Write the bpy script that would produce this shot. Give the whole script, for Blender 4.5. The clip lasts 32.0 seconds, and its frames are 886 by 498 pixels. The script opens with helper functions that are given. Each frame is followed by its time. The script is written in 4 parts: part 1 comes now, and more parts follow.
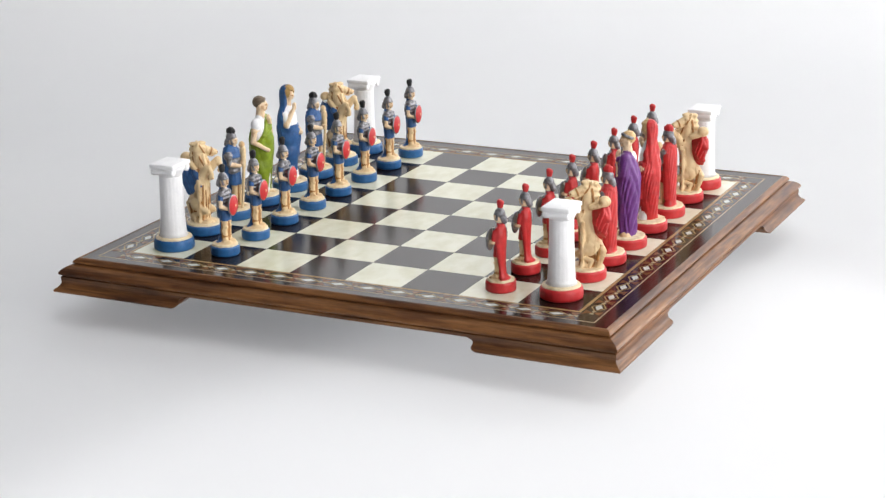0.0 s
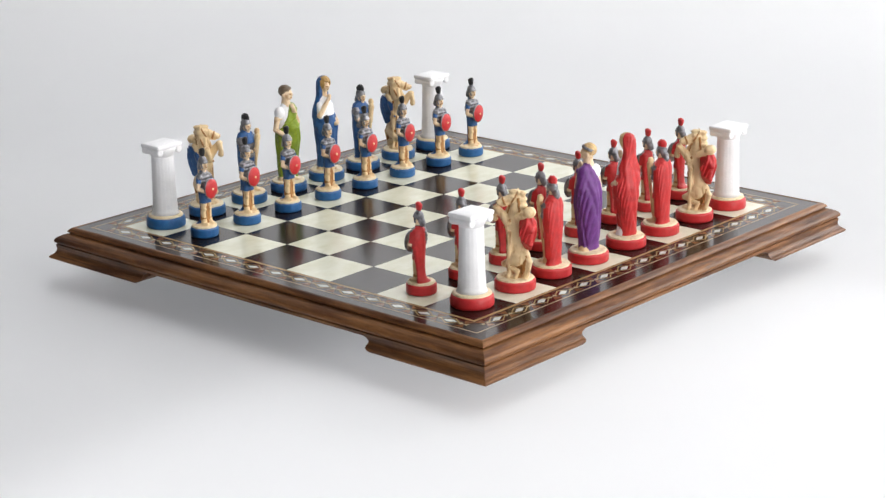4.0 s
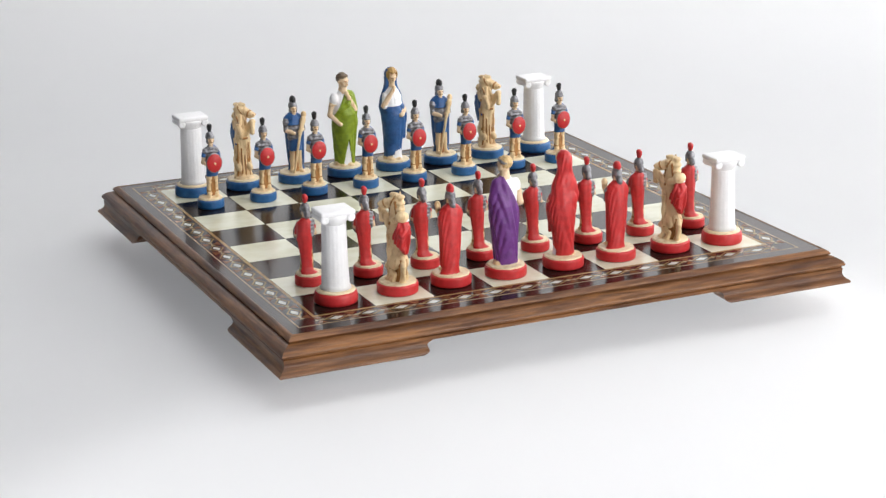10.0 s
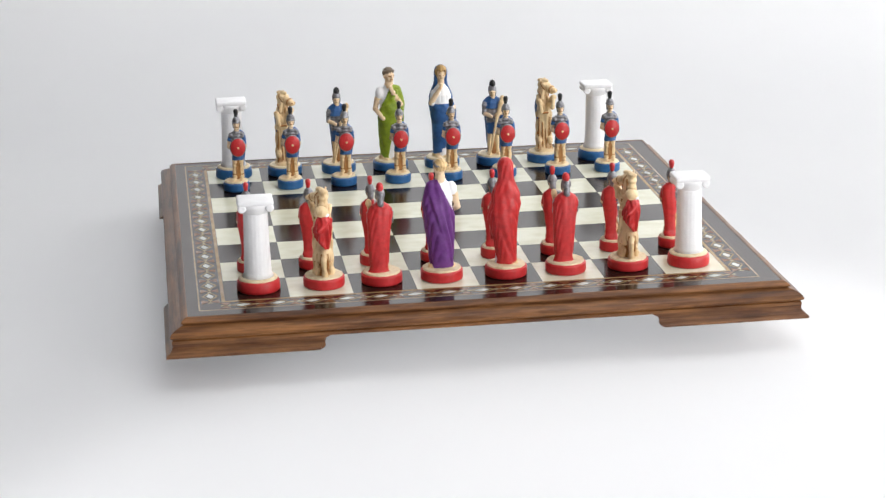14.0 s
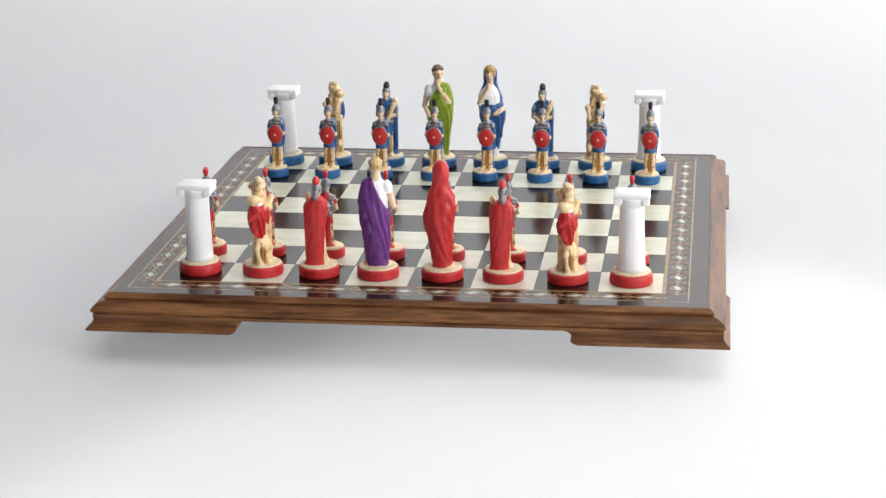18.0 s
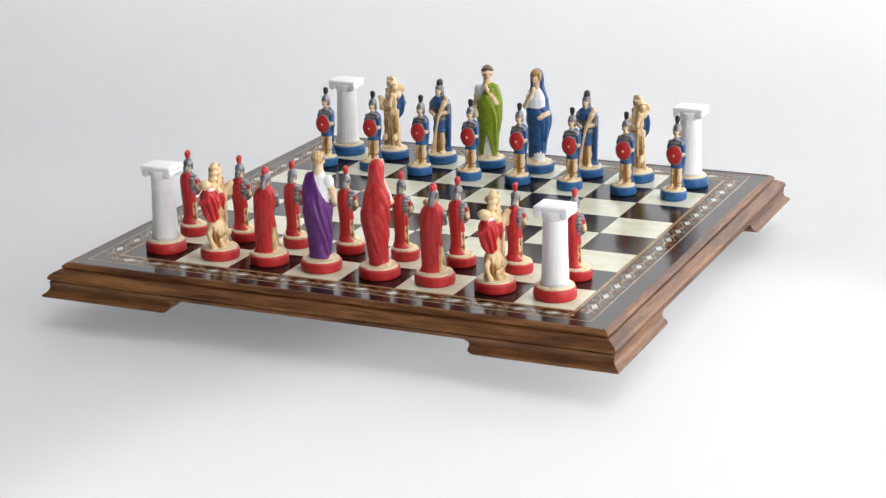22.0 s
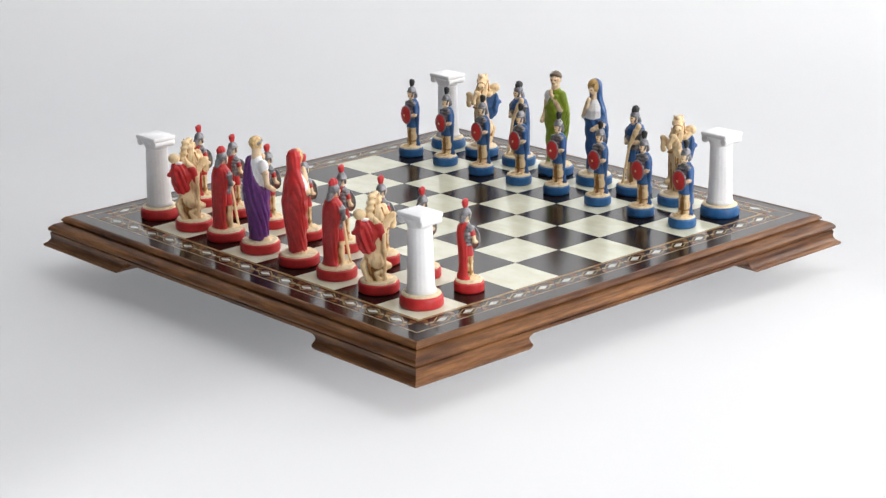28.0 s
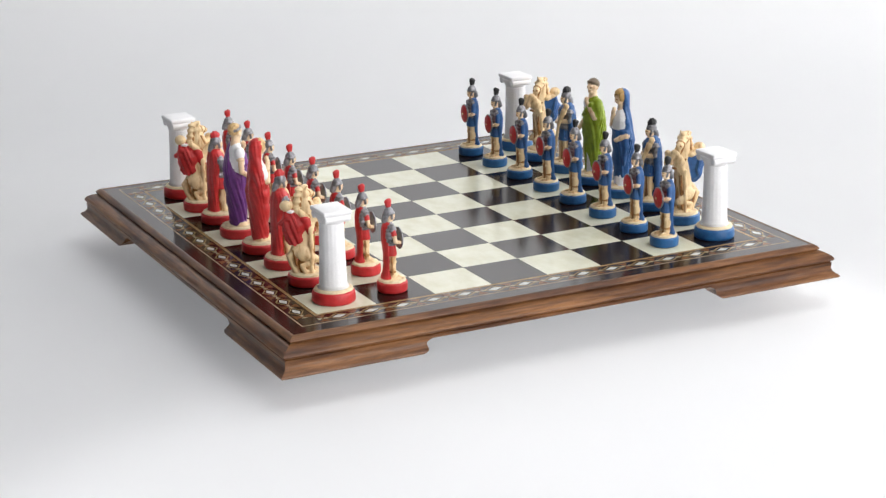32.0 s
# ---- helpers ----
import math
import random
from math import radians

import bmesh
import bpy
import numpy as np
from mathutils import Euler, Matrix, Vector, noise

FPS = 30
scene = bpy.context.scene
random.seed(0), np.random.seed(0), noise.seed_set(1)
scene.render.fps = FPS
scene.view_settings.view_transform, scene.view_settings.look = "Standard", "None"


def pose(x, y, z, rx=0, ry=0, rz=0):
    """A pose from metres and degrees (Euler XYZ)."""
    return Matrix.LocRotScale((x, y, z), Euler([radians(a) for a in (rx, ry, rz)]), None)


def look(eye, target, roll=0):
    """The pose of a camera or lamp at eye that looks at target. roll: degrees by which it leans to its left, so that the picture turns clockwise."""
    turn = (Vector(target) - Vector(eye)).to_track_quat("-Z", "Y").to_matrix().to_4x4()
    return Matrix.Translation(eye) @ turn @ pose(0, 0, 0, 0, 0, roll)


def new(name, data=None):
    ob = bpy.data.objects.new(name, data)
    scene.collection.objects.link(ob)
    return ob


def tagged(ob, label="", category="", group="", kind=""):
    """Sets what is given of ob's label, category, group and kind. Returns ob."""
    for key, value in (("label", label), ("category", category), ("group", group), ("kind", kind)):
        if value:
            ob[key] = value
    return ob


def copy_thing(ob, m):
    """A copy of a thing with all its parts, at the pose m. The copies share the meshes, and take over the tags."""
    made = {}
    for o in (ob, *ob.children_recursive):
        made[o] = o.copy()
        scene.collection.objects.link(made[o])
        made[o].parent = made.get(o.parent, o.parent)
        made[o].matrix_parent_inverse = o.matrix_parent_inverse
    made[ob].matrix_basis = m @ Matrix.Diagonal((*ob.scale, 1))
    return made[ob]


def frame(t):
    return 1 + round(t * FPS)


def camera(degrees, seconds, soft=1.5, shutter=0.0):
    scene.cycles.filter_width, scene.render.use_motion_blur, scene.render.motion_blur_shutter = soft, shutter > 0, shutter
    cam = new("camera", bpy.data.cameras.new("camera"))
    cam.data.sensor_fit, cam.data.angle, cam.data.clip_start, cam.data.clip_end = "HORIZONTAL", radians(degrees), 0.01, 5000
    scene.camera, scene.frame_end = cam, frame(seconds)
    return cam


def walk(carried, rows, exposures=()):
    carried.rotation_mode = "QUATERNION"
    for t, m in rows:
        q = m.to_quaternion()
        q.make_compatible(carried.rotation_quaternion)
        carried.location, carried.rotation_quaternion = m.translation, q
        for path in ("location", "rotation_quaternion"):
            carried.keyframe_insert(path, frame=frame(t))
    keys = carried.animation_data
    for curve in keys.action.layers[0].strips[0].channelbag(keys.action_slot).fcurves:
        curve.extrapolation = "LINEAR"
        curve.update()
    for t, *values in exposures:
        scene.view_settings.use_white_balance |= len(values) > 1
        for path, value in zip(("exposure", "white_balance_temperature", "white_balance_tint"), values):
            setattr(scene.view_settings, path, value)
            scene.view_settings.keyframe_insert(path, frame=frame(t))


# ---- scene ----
cam = camera(24.868, 32.0, soft=1.4)

# ---- plan, in metres: one square of the board is 4 cm; the turntable's axis is the world's z axis ----
SQ = 0.04
TOP = 0.0425                      # height of the playing surface over the backdrop
EYE = (0.0, -34.17 * SQ, TOP + 9.847 * SQ)
PITCH, YAW = 0.29811, 0.00100
AXIS = (0.0444, 0.1386)           # where the axis meets the board, in squares from its middle
TURN0, SPEED, EASE = 0.00316, -0.06998, 0.00002   # radians at 16 s, radians per second


def turn_at(t):
    return TURN0 + SPEED * (t - 16.0) + EASE * (t - 16.0) ** 2


AIM = (EYE[0] - math.sin(YAW) * math.cos(PITCH), EYE[1] + math.cos(YAW) * math.cos(PITCH), EYE[2] - math.sin(PITCH))
HELD = look(EYE, AIM, -0.95)
walk(cam, [(0.0, HELD), (32.0, HELD)])

# ---- world and lights: a white photo studio with softboxes ----
world = bpy.data.worlds.new("studio_air")
scene.world = world
world.use_nodes = True
world.node_tree.nodes["Background"].inputs[0].default_value = (0.9, 0.95, 1.0, 1)
world.node_tree.nodes["Background"].inputs[1].default_value = 0.3
scene.view_settings.exposure = 0.0


def softbox(name, eye, target, wide, high, watts, colour):
    data = bpy.data.lights.new(name, "AREA")
    data.shape, data.size, data.size_y, data.energy, data.color = "RECTANGLE", wide, high, watts, colour
    ob = new(name, data)
    ob.matrix_world = look(eye, target)
    return ob


# softboxes light the sweep from above; it is made translucent so that added fill lamps under and behind it brighten it
softbox("softbox_overhead", (0.65, -0.30, 1.75), (0.12, -0.1, 0.0), 1.6, 1.4, 14.0, (1.0, 0.985, 0.97))
softbox("softbox_front", (2.22, -1.84, 0.84), (0.0, 0.0, 0.05), 1.7, 1.6, 62.0, (1.0, 0.985, 0.97))
softbox("softbox_side", (1.62, 0.55, 0.66), (0.0, -0.05, 0.03), 1.0, 0.9, 16.0, (1.0, 0.99, 0.98))
# added fill from below, lightens the floor and the board's shadow
softbox("added_fill_under_sweep", (-0.10, -0.55, -0.40), (-0.12, -0.55, 0.0), 1.5, 1.1, 1.6, (0.99, 0.99, 1.0))
# added unseen lamp, brightens the upright back of the sweep
softbox("added_fill_behind_sweep", (0.45, 1.90, 0.58), (0.34, 1.0, 0.36), 2.4, 1.4, 68, (1.0, 0.99, 0.985))
# an added panel close under the level part: its edge, aslant to the view, draws the floor's slanting shade line
panel = softbox("added_edge_panel", (0, 0, 0), (0, 0, 1), 1.0, 1.0, 2.0, (0.99, 0.99, 1.0))
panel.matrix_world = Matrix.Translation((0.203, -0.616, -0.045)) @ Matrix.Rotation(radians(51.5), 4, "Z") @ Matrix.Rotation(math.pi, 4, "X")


# ---- materials ----
def mat_new(name, rough=0.5, metal=0.0, coat=0.0):
    m = bpy.data.materials.new(name)
    m.use_nodes = True
    b = m.node_tree.nodes["Principled BSDF"]
    b.inputs["Roughness"].default_value = rough
    b.inputs["Metallic"].default_value = metal
    b.inputs["Coat Weight"].default_value = coat
    b.inputs["Coat Roughness"].default_value = 0.08
    return m, m.node_tree, b


def node(tree, kind, **inputs):
    n = tree.nodes.new(kind)
    for key, value in inputs.items():
        n.inputs[key.replace("_", " ")].default_value = value
    return n


def ramp(tree, source, stops):
    n = tree.nodes.new("ShaderNodeValToRGB")
    while len(n.color_ramp.elements) < len(stops):
        n.color_ramp.elements.new(0.5)
    for e, (at, colour) in zip(n.color_ramp.elements, stops):
        e.position, e.color = at, (*colour, 1)
    tree.links.new(source, n.inputs[0])
    return n


def coords(tree, scale=(1, 1, 1), shuffle=0.0):
    """Object coordinates, scaled; shuffle moves each object's grain by its random number."""
    tc = tree.nodes.new("ShaderNodeTexCoord")
    mp = tree.nodes.new("ShaderNodeMapping")
    mp.inputs["Scale"].default_value = scale
    tree.links.new(tc.outputs["Object"], mp.inputs["Vector"])
    if shuffle:
        info = tree.nodes.new("ShaderNodeObjectInfo")
        mul = node(tree, "ShaderNodeVectorMath")
        mul.operation = "SCALE"
        mul.inputs[0].default_value = (shuffle, shuffle * 1.7, shuffle * 0.6)
        tree.links.new(info.outputs["Random"], mul.inputs["Scale"])
        tree.links.new(mul.outputs[0], mp.inputs["Location"])
    return mp.outputs[0]


def noise_tex(tree, vector, scale, detail=4.0, rough=0.55):
    n = node(tree, "ShaderNodeTexNoise", Scale=scale, Detail=detail, Roughness=rough)
    tree.links.new(vector, n.inputs["Vector"])
    return n.outputs["Fac"]


def bump(tree, bsdf, height, strength, distance):
    n = node(tree, "ShaderNodeBump", Strength=strength, Distance=distance)
    tree.links.new(height, n.inputs["Height"])
    tree.links.new(n.outputs[0], bsdf.inputs["Normal"])


def mixed(tree, fac, a, b):
    n = tree.nodes.new("ShaderNodeMix")
    n.data_type = "RGBA"
    for value, slot in ((fac, n.inputs[0]), (a, n.inputs[6]), (b, n.inputs[7])):
        if isinstance(value, tuple):
            slot.default_value = (*value, 1)
        elif isinstance(value, float):
            slot.default_value = value
        else:
            tree.links.new(value, slot)
    return n.outputs[2]


def paint(name, colour, dark, rough=0.5, metal=0.0, wash=(0.30, 0.62), scale=260.0, runs=1.0):
    """Hand-painted resin: the colour, brushed unevenly, with a darker wash in blotches (drawn out upright by runs < 1) and fine relief."""
    m, tree, b = mat_new(name, rough, metal)
    v = coords(tree, (1, 1, runs), shuffle=0.5)
    blotch = ramp(tree, noise_tex(tree, v, scale, 5.0, 0.6), [(wash[0], dark), (wash[1], colour)])
    broad = noise_tex(tree, v, 55.0, 2.0)
    tint = ramp(tree, broad, [(0.3, tuple(c * 0.86 for c in colour)), (0.7, tuple(min(1, c * 1.06) for c in colour))])
    tree.links.new(mixed(tree, 0.35, blotch.outputs[0], tint.outputs[0]), b.inputs["Base Color"])
    bump(tree, b, noise_tex(tree, coords(tree, shuffle=0.5), 340.0, 5.0, 0.62), 0.5, 0.0006)
    return m


def wood(name, light, mid, dark, along=15.0, rough=0.36):
    """Oiled walnut: long streaks along x, fine pores, a few dark figure lines."""
    m, tree, b = mat_new(name, rough, 0.0, 0.04)
    b.inputs["Specular IOR Level"].default_value = 0.30
    v = coords(tree, (along, 95, 95), 9.0)
    streak = noise_tex(tree, v, 1.0, 6.0, 0.66)
    patch = noise_tex(tree, coords(tree, (11, 60, 60), 7.0), 1.0, 5.0, 0.62)
    fine = noise_tex(tree, coords(tree, (30, 620, 620), 5.0), 1.0, 3.0)
    figure = ramp(tree, streak, [(0.30, dark), (0.43, mid), (0.60, light), (0.72, mid), (0.84, light)])
    tone = ramp(tree, patch, [(0.36, tuple(c * 0.62 for c in mid)), (0.52, mid), (0.68, tuple(c * 1.05 for c in light))])
    base = tree.nodes.new("ShaderNodeMix")
    base.data_type = "RGBA"
    base.inputs[0].default_value = 0.40
    tree.links.new(figure.outputs[0], base.inputs[6])
    tree.links.new(tone.outputs[0], base.inputs[7])
    pores = ramp(tree, fine, [(0.38, (0.45, 0.42, 0.4)), (0.56, (1, 1, 1))])
    mul = tree.nodes.new("ShaderNodeMix")
    mul.data_type, mul.blend_type = "RGBA", "MULTIPLY"
    mul.inputs[0].default_value = 0.62
    tree.links.new(base.outputs[2], mul.inputs[6])
    tree.links.new(pores.outputs[0], mul.inputs[7])
    tree.links.new(mul.outputs[2], b.inputs["Base Color"])
    bump(tree, b, fine, 0.25, 0.0004)
    return m


def lacquer(name, colour, second, scale, rough, band=(0.4, 0.65), stretch=(1, 1, 1)):
    """Inlay under clear lacquer: veined or grained colour, a glossy and faintly uneven skin."""
    m, tree, b = mat_new(name, rough)
    b.inputs["Specular IOR Level"].default_value = 0.15
    v = coords(tree, stretch, 3.0)
    veins = ramp(tree, noise_tex(tree, v, scale, 6.0, 0.6), [(band[0], second), (band[1], colour)])
    tree.links.new(veins.outputs[0], b.inputs["Base Color"])
    bump(tree, b, noise_tex(tree, coords(tree), 60.0, 2.0), 0.05, 0.0004)
    return m


M = {
    "walnut": wood("walnut", (0.335, 0.150, 0.052), (0.122, 0.046, 0.017), (0.030, 0.012, 0.0065)),
    "light_inlay": lacquer("pearl_inlay", (0.735, 0.74, 0.605), (0.65, 0.645, 0.485), 60.0, 0.18, (0.34, 0.60), (1, 1.5, 1)),
    "dark_inlay": lacquer("ebony_inlay", (0.008, 0.006, 0.0055), (0.020, 0.011, 0.008), 40.0, 0.17, (0.35, 0.65), (6, 1, 1)),
    "border": lacquer("border_veneer", (0.014, 0.009, 0.008), (0.030, 0.016, 0.012), 30.0, 0.14),
    "gold_line": lacquer("gold_maple_line", (0.36, 0.245, 0.115), (0.27, 0.165, 0.07), 200.0, 0.2),
    "pale_line": lacquer("pale_maple_line", (0.42, 0.33, 0.22), (0.30, 0.22, 0.14), 200.0, 0.2),
    "pearl": lacquer("mother_of_pearl", (0.64, 0.65, 0.60), (0.46, 0.48, 0.45), 300.0, 0.15),
    "rosewood": lacquer("rosewood_inlay", (0.085, 0.030, 0.014), (0.045, 0.014, 0.008), 300.0, 0.15),
    "copper_wood": lacquer("copper_brown_inlay", (0.20, 0.088, 0.036), (0.12, 0.050, 0.021), 300.0, 0.16),
    "olive": lacquer("olive_inlay", (0.42, 0.31, 0.15), (0.27, 0.18, 0.075), 300.0, 0.18),
    "bone": lacquer("bone_inlay", (0.42, 0.36, 0.235), (0.27, 0.22, 0.13), 400.0, 0.18),
    "baize": paint("underside_felt", (0.03, 0.022, 0.018), (0.02, 0.015, 0.012), 0.9),
    "cream": paint("cream_resin", (0.84, 0.64, 0.37), (0.40, 0.175, 0.05), 0.48, 0.0, (0.33, 0.49), 300.0, 0.28),
    "flesh": paint("flesh_resin", (0.85, 0.65, 0.43), (0.46, 0.21, 0.07), 0.48, 0.0, (0.33, 0.48), 380.0, 0.5),
    "ivory": paint("ivory_resin", (0.80, 0.67, 0.45), (0.54, 0.34, 0.15), 0.5, 0.0, (0.32, 0.50), 260.0),
    "pale_hair": paint("pale_hair_paint", (0.74, 0.52, 0.25), (0.34, 0.17, 0.05), 0.5, 0.0, (0.36, 0.56), 420.0),
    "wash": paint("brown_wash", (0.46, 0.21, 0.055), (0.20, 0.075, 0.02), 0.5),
    "red": paint("red_paint", (0.60, 0.028, 0.032), (0.44, 0.016, 0.018), 0.42),
    "blue": paint("blue_paint", (0.021, 0.132, 0.35), (0.011, 0.075, 0.22), 0.42),
    "robe_red": paint("robe_red_paint", (0.60, 0.027, 0.028), (0.36, 0.012, 0.013), 0.4),
    "robe_blue": paint("robe_blue_paint", (0.031, 0.122, 0.335), (0.014, 0.056, 0.175), 0.45),
    "green": paint("olive_green_paint", (0.265, 0.36, 0.018), (0.14, 0.21, 0.010), 0.45),
    "purple": paint("purple_paint", (0.165, 0.040, 0.24), (0.090, 0.018, 0.14), 0.45),
    "white": paint("white_paint", (0.92, 0.92, 0.935), (0.84, 0.84, 0.87), 0.45, 0.0, (0.2, 0.5)),
    "silver": paint("silver_paint", (0.29, 0.29, 0.31), (0.035, 0.035, 0.04), 0.36, 0.5, (0.34, 0.56), 420.0),
    "pewter": paint("pale_pewter_paint", (0.46, 0.43, 0.37), (0.16, 0.14, 0.11), 0.4, 0.2, (0.34, 0.56), 420.0),
    "black": paint("black_paint", (0.012, 0.012, 0.014), (0.006, 0.006, 0.006), 0.5),
    "gold_hair": paint("gold_hair_paint", (0.50, 0.31, 0.10), (0.26, 0.13, 0.03), 0.45),
    "brown_hair": paint("brown_hair_paint", (0.18, 0.13, 0.085), (0.07, 0.045, 0.025), 0.45),
}

paper, tree, b = mat_new("white_translucent_acrylic", 0.6)
v = coords(tree)
paper_tint = ramp(tree, noise_tex(tree, v, 3.0, 3.0), [(0.3, (0.855, 0.862, 0.872)), (0.7, (0.88, 0.885, 0.892))])
tree.links.new(paper_tint.outputs[0], b.inputs["Base Color"])
bump(tree, b, noise_tex(tree, v, 500.0, 2.0), 0.03, 0.0003)
# translucent share, so the added lamps under and behind brighten the sheet
through_light = tree.nodes.new("ShaderNodeBsdfTranslucent")
tree.links.new(paper_tint.outputs[0], through_light.inputs["Color"])
blend = tree.nodes.new("ShaderNodeMixShader")
blend.inputs[0].default_value = 0.40
tree.links.new(b.outputs[0], blend.inputs[1])
tree.links.new(through_light.outputs[0], blend.inputs[2])
tree.links.new(blend.outputs[0], tree.nodes["Material Output"].inputs["Surface"])
M["paper"] = paper
M["wall"] = paint("studio_wall_paint", (0.45, 0.455, 0.47), (0.41, 0.415, 0.43), 0.8, 0.0, (0.3, 0.6), 20.0)
# near-black for the unseen left wall, cuts bounce onto left-facing sides
M["dark_wall"] = paint("added_black_wall", (0.035, 0.035, 0.038), (0.02, 0.02, 0.022), 0.9, 0.0, (0.3, 0.6), 20.0)
M["turntable"] = paint("turntable_white", (0.75, 0.75, 0.76), (0.68, 0.68, 0.70), 0.5)


# ---- building blocks ----
def to_mesh(name, verts, faces, mats, indices=None, smooth=False):
    me = bpy.data.meshes.new(name)
    me.from_pydata([tuple(map(float, p)) for p in verts], [], [tuple(map(int, f)) for f in faces])
    for m in mats:
        me.materials.append(m)
    if indices is not None:
        me.polygons.foreach_set("material_index", [int(i) for i in indices])
    if smooth:
        me.polygons.foreach_set("use_smooth", [True] * len(me.polygons))
    me.update()
    return me


def bm_mesh(name, bm, material, smooth=False):
    me = bpy.data.meshes.new(name)
    bmesh.ops.recalc_face_normals(bm, faces=bm.faces)
    if smooth:
        for f in bm.faces:
            f.smooth = True
    bm.to_mesh(me)
    bm.free()
    me.materials.append(material)
    return me


def child(name, me, parent, m=None, label=""):
    ob = new(name, me)
    ob.parent = parent
    if m is not None:
        ob.matrix_basis = m
    return tagged(ob, label) if label else ob


def prism(outline, z0, z1, bevel=0.0):
    """An upright prism over a flat outline; bevel shrinks the top edge."""
    n = len(outline)
    cx = sum(p[0] for p in outline) / n
    cy = sum(p[1] for p in outline) / n

    def inset(p):
        dx, dy = p[0] - cx, p[1] - cy
        far = math.hypot(dx, dy)
        return cx + dx * (1 - bevel / far), cy + dy * (1 - bevel / far)
    verts = [(*p, z0) for p in outline] + [(*p, z1 - bevel) for p in outline]
    faces = [tuple(range(n - 1, -1, -1))]
    faces += [(i, (i + 1) % n, n + (i + 1) % n, n + i) for i in range(n)]
    if bevel:
        verts += [(*inset(p), z1) for p in outline]
        faces += [(n + i, n + (i + 1) % n, 2 * n + (i + 1) % n, 2 * n + i) for i in range(n)]
        faces.append(tuple(range(2 * n, 3 * n)))
    else:
        faces.append(tuple(range(n, 2 * n)))
    return verts, faces


def lathe(profile, sides=48, wobble=0.0):
    verts, faces = [], []
    for k, (r, z) in enumerate(profile):
        for i in range(sides):
            a = 2 * math.pi * i / sides
            rr = r * (1 + wobble * noise.noise((math.cos(a) * 2, math.sin(a) * 2, z * 300)))
            verts.append((rr * math.cos(a), rr * math.sin(a), z))
    for k in range(len(profile) - 1):
        for i in range(sides):
            j = (i + 1) % sides
            faces.append((k * sides + i, k * sides + j, (k + 1) * sides + j, (k + 1) * sides + i))
    faces.append(tuple(range(sides - 1, -1, -1)))
    top = (len(profile) - 1) * sides
    faces.append(tuple(range(top, top + sides)))
    return verts, faces


# ---- the studio: a white acrylic sweep inside a plain room ----
def build_studio():
    # the sweep: level floor, a wide curve, an upright back
    line = [(-2.8, 0.0), (-1.2, 0.0), (0.0, 0.0), (0.45, 0.0)]
    for k in range(1, 13):
        a = math.pi / 2 * k / 12
        line.append((0.45 + 0.95 * math.sin(a), 0.95 * (1 - math.cos(a))))
    line.append((1.40, 2.5))
    verts = [(x, y, z) for y, z in line for x in (-2.6, 2.6)]
    faces = [(2 * i, 2 * i + 1, 2 * i + 3, 2 * i + 2) for i in range(len(line) - 1)]
    me = to_mesh("backdrop", verts, faces, [M["paper"]], smooth=True)
    tagged(new("backdrop", me), "white translucent acrylic sweep curving up behind the board", "backdrop", kind="structure")

    def slab(name, lo, hi, label, material="wall"):
        v, f = prism([(lo[0], lo[1]), (hi[0], lo[1]), (hi[0], hi[1]), (lo[0], hi[1])], lo[2], hi[2])
        tagged(new(name, to_mesh(name, v, f, [M[material]])), label, name.split("_")[0], kind="structure")
    slab("floor", (-2.7, -2.9, -0.95), (2.7, 2.3, -0.85), "plain pale studio floor under the shooting table")
    # left wall, out of view, blackened to keep left sides in shade
    slab("wall_left", (-2.7, -2.8, -0.85), (-2.6, 2.2, 2.5), "unseen studio wall made black to cut light from the left", "dark_wall")
    slab("wall_right", (2.6, -2.8, -0.85), (2.7, 2.2, 2.5), "plain pale grey studio wall")
    slab("wall_front", (-2.7, -2.9, -0.85), (2.7, -2.8, 2.5), "plain pale grey studio wall")
    slab("wall_back", (-2.7, 2.2, -0.85), (2.7, 2.3, 2.5), "plain pale grey studio wall")
    slab("ceiling", (-2.7, -2.9, 2.5), (2.7, 2.3, 2.6), "plain pale studio ceiling")


build_studio()


# ---- the chess board ----
FOOT = -0.535                     # underside of the feet, in squares under the playing surface
MOULDING = [(4.650, 0.000), (4.662, 0.009), (4.690, 0.002), (4.722, -0.018), (4.748, -0.044), (4.757, -0.062), (4.751, -0.074), (4.729, -0.080), (4.728, -0.094), (4.757, -0.102),
            (4.806, -0.118), (4.858, -0.142), (4.902, -0.172), (4.926, -0.204), (4.932, -0.230), (4.922, -0.252), (4.894, -0.264), (4.884, -0.280), (4.904, -0.292), (4.902, -0.340)]
SKIRT = [(4.901, -0.340), (4.898, -0.376), (4.904, -0.404), (4.920, -0.434), (4.950, -0.464), (4.984, -0.484),
         (5.001, -0.500), (5.006, -0.516), (4.998, FOOT)]


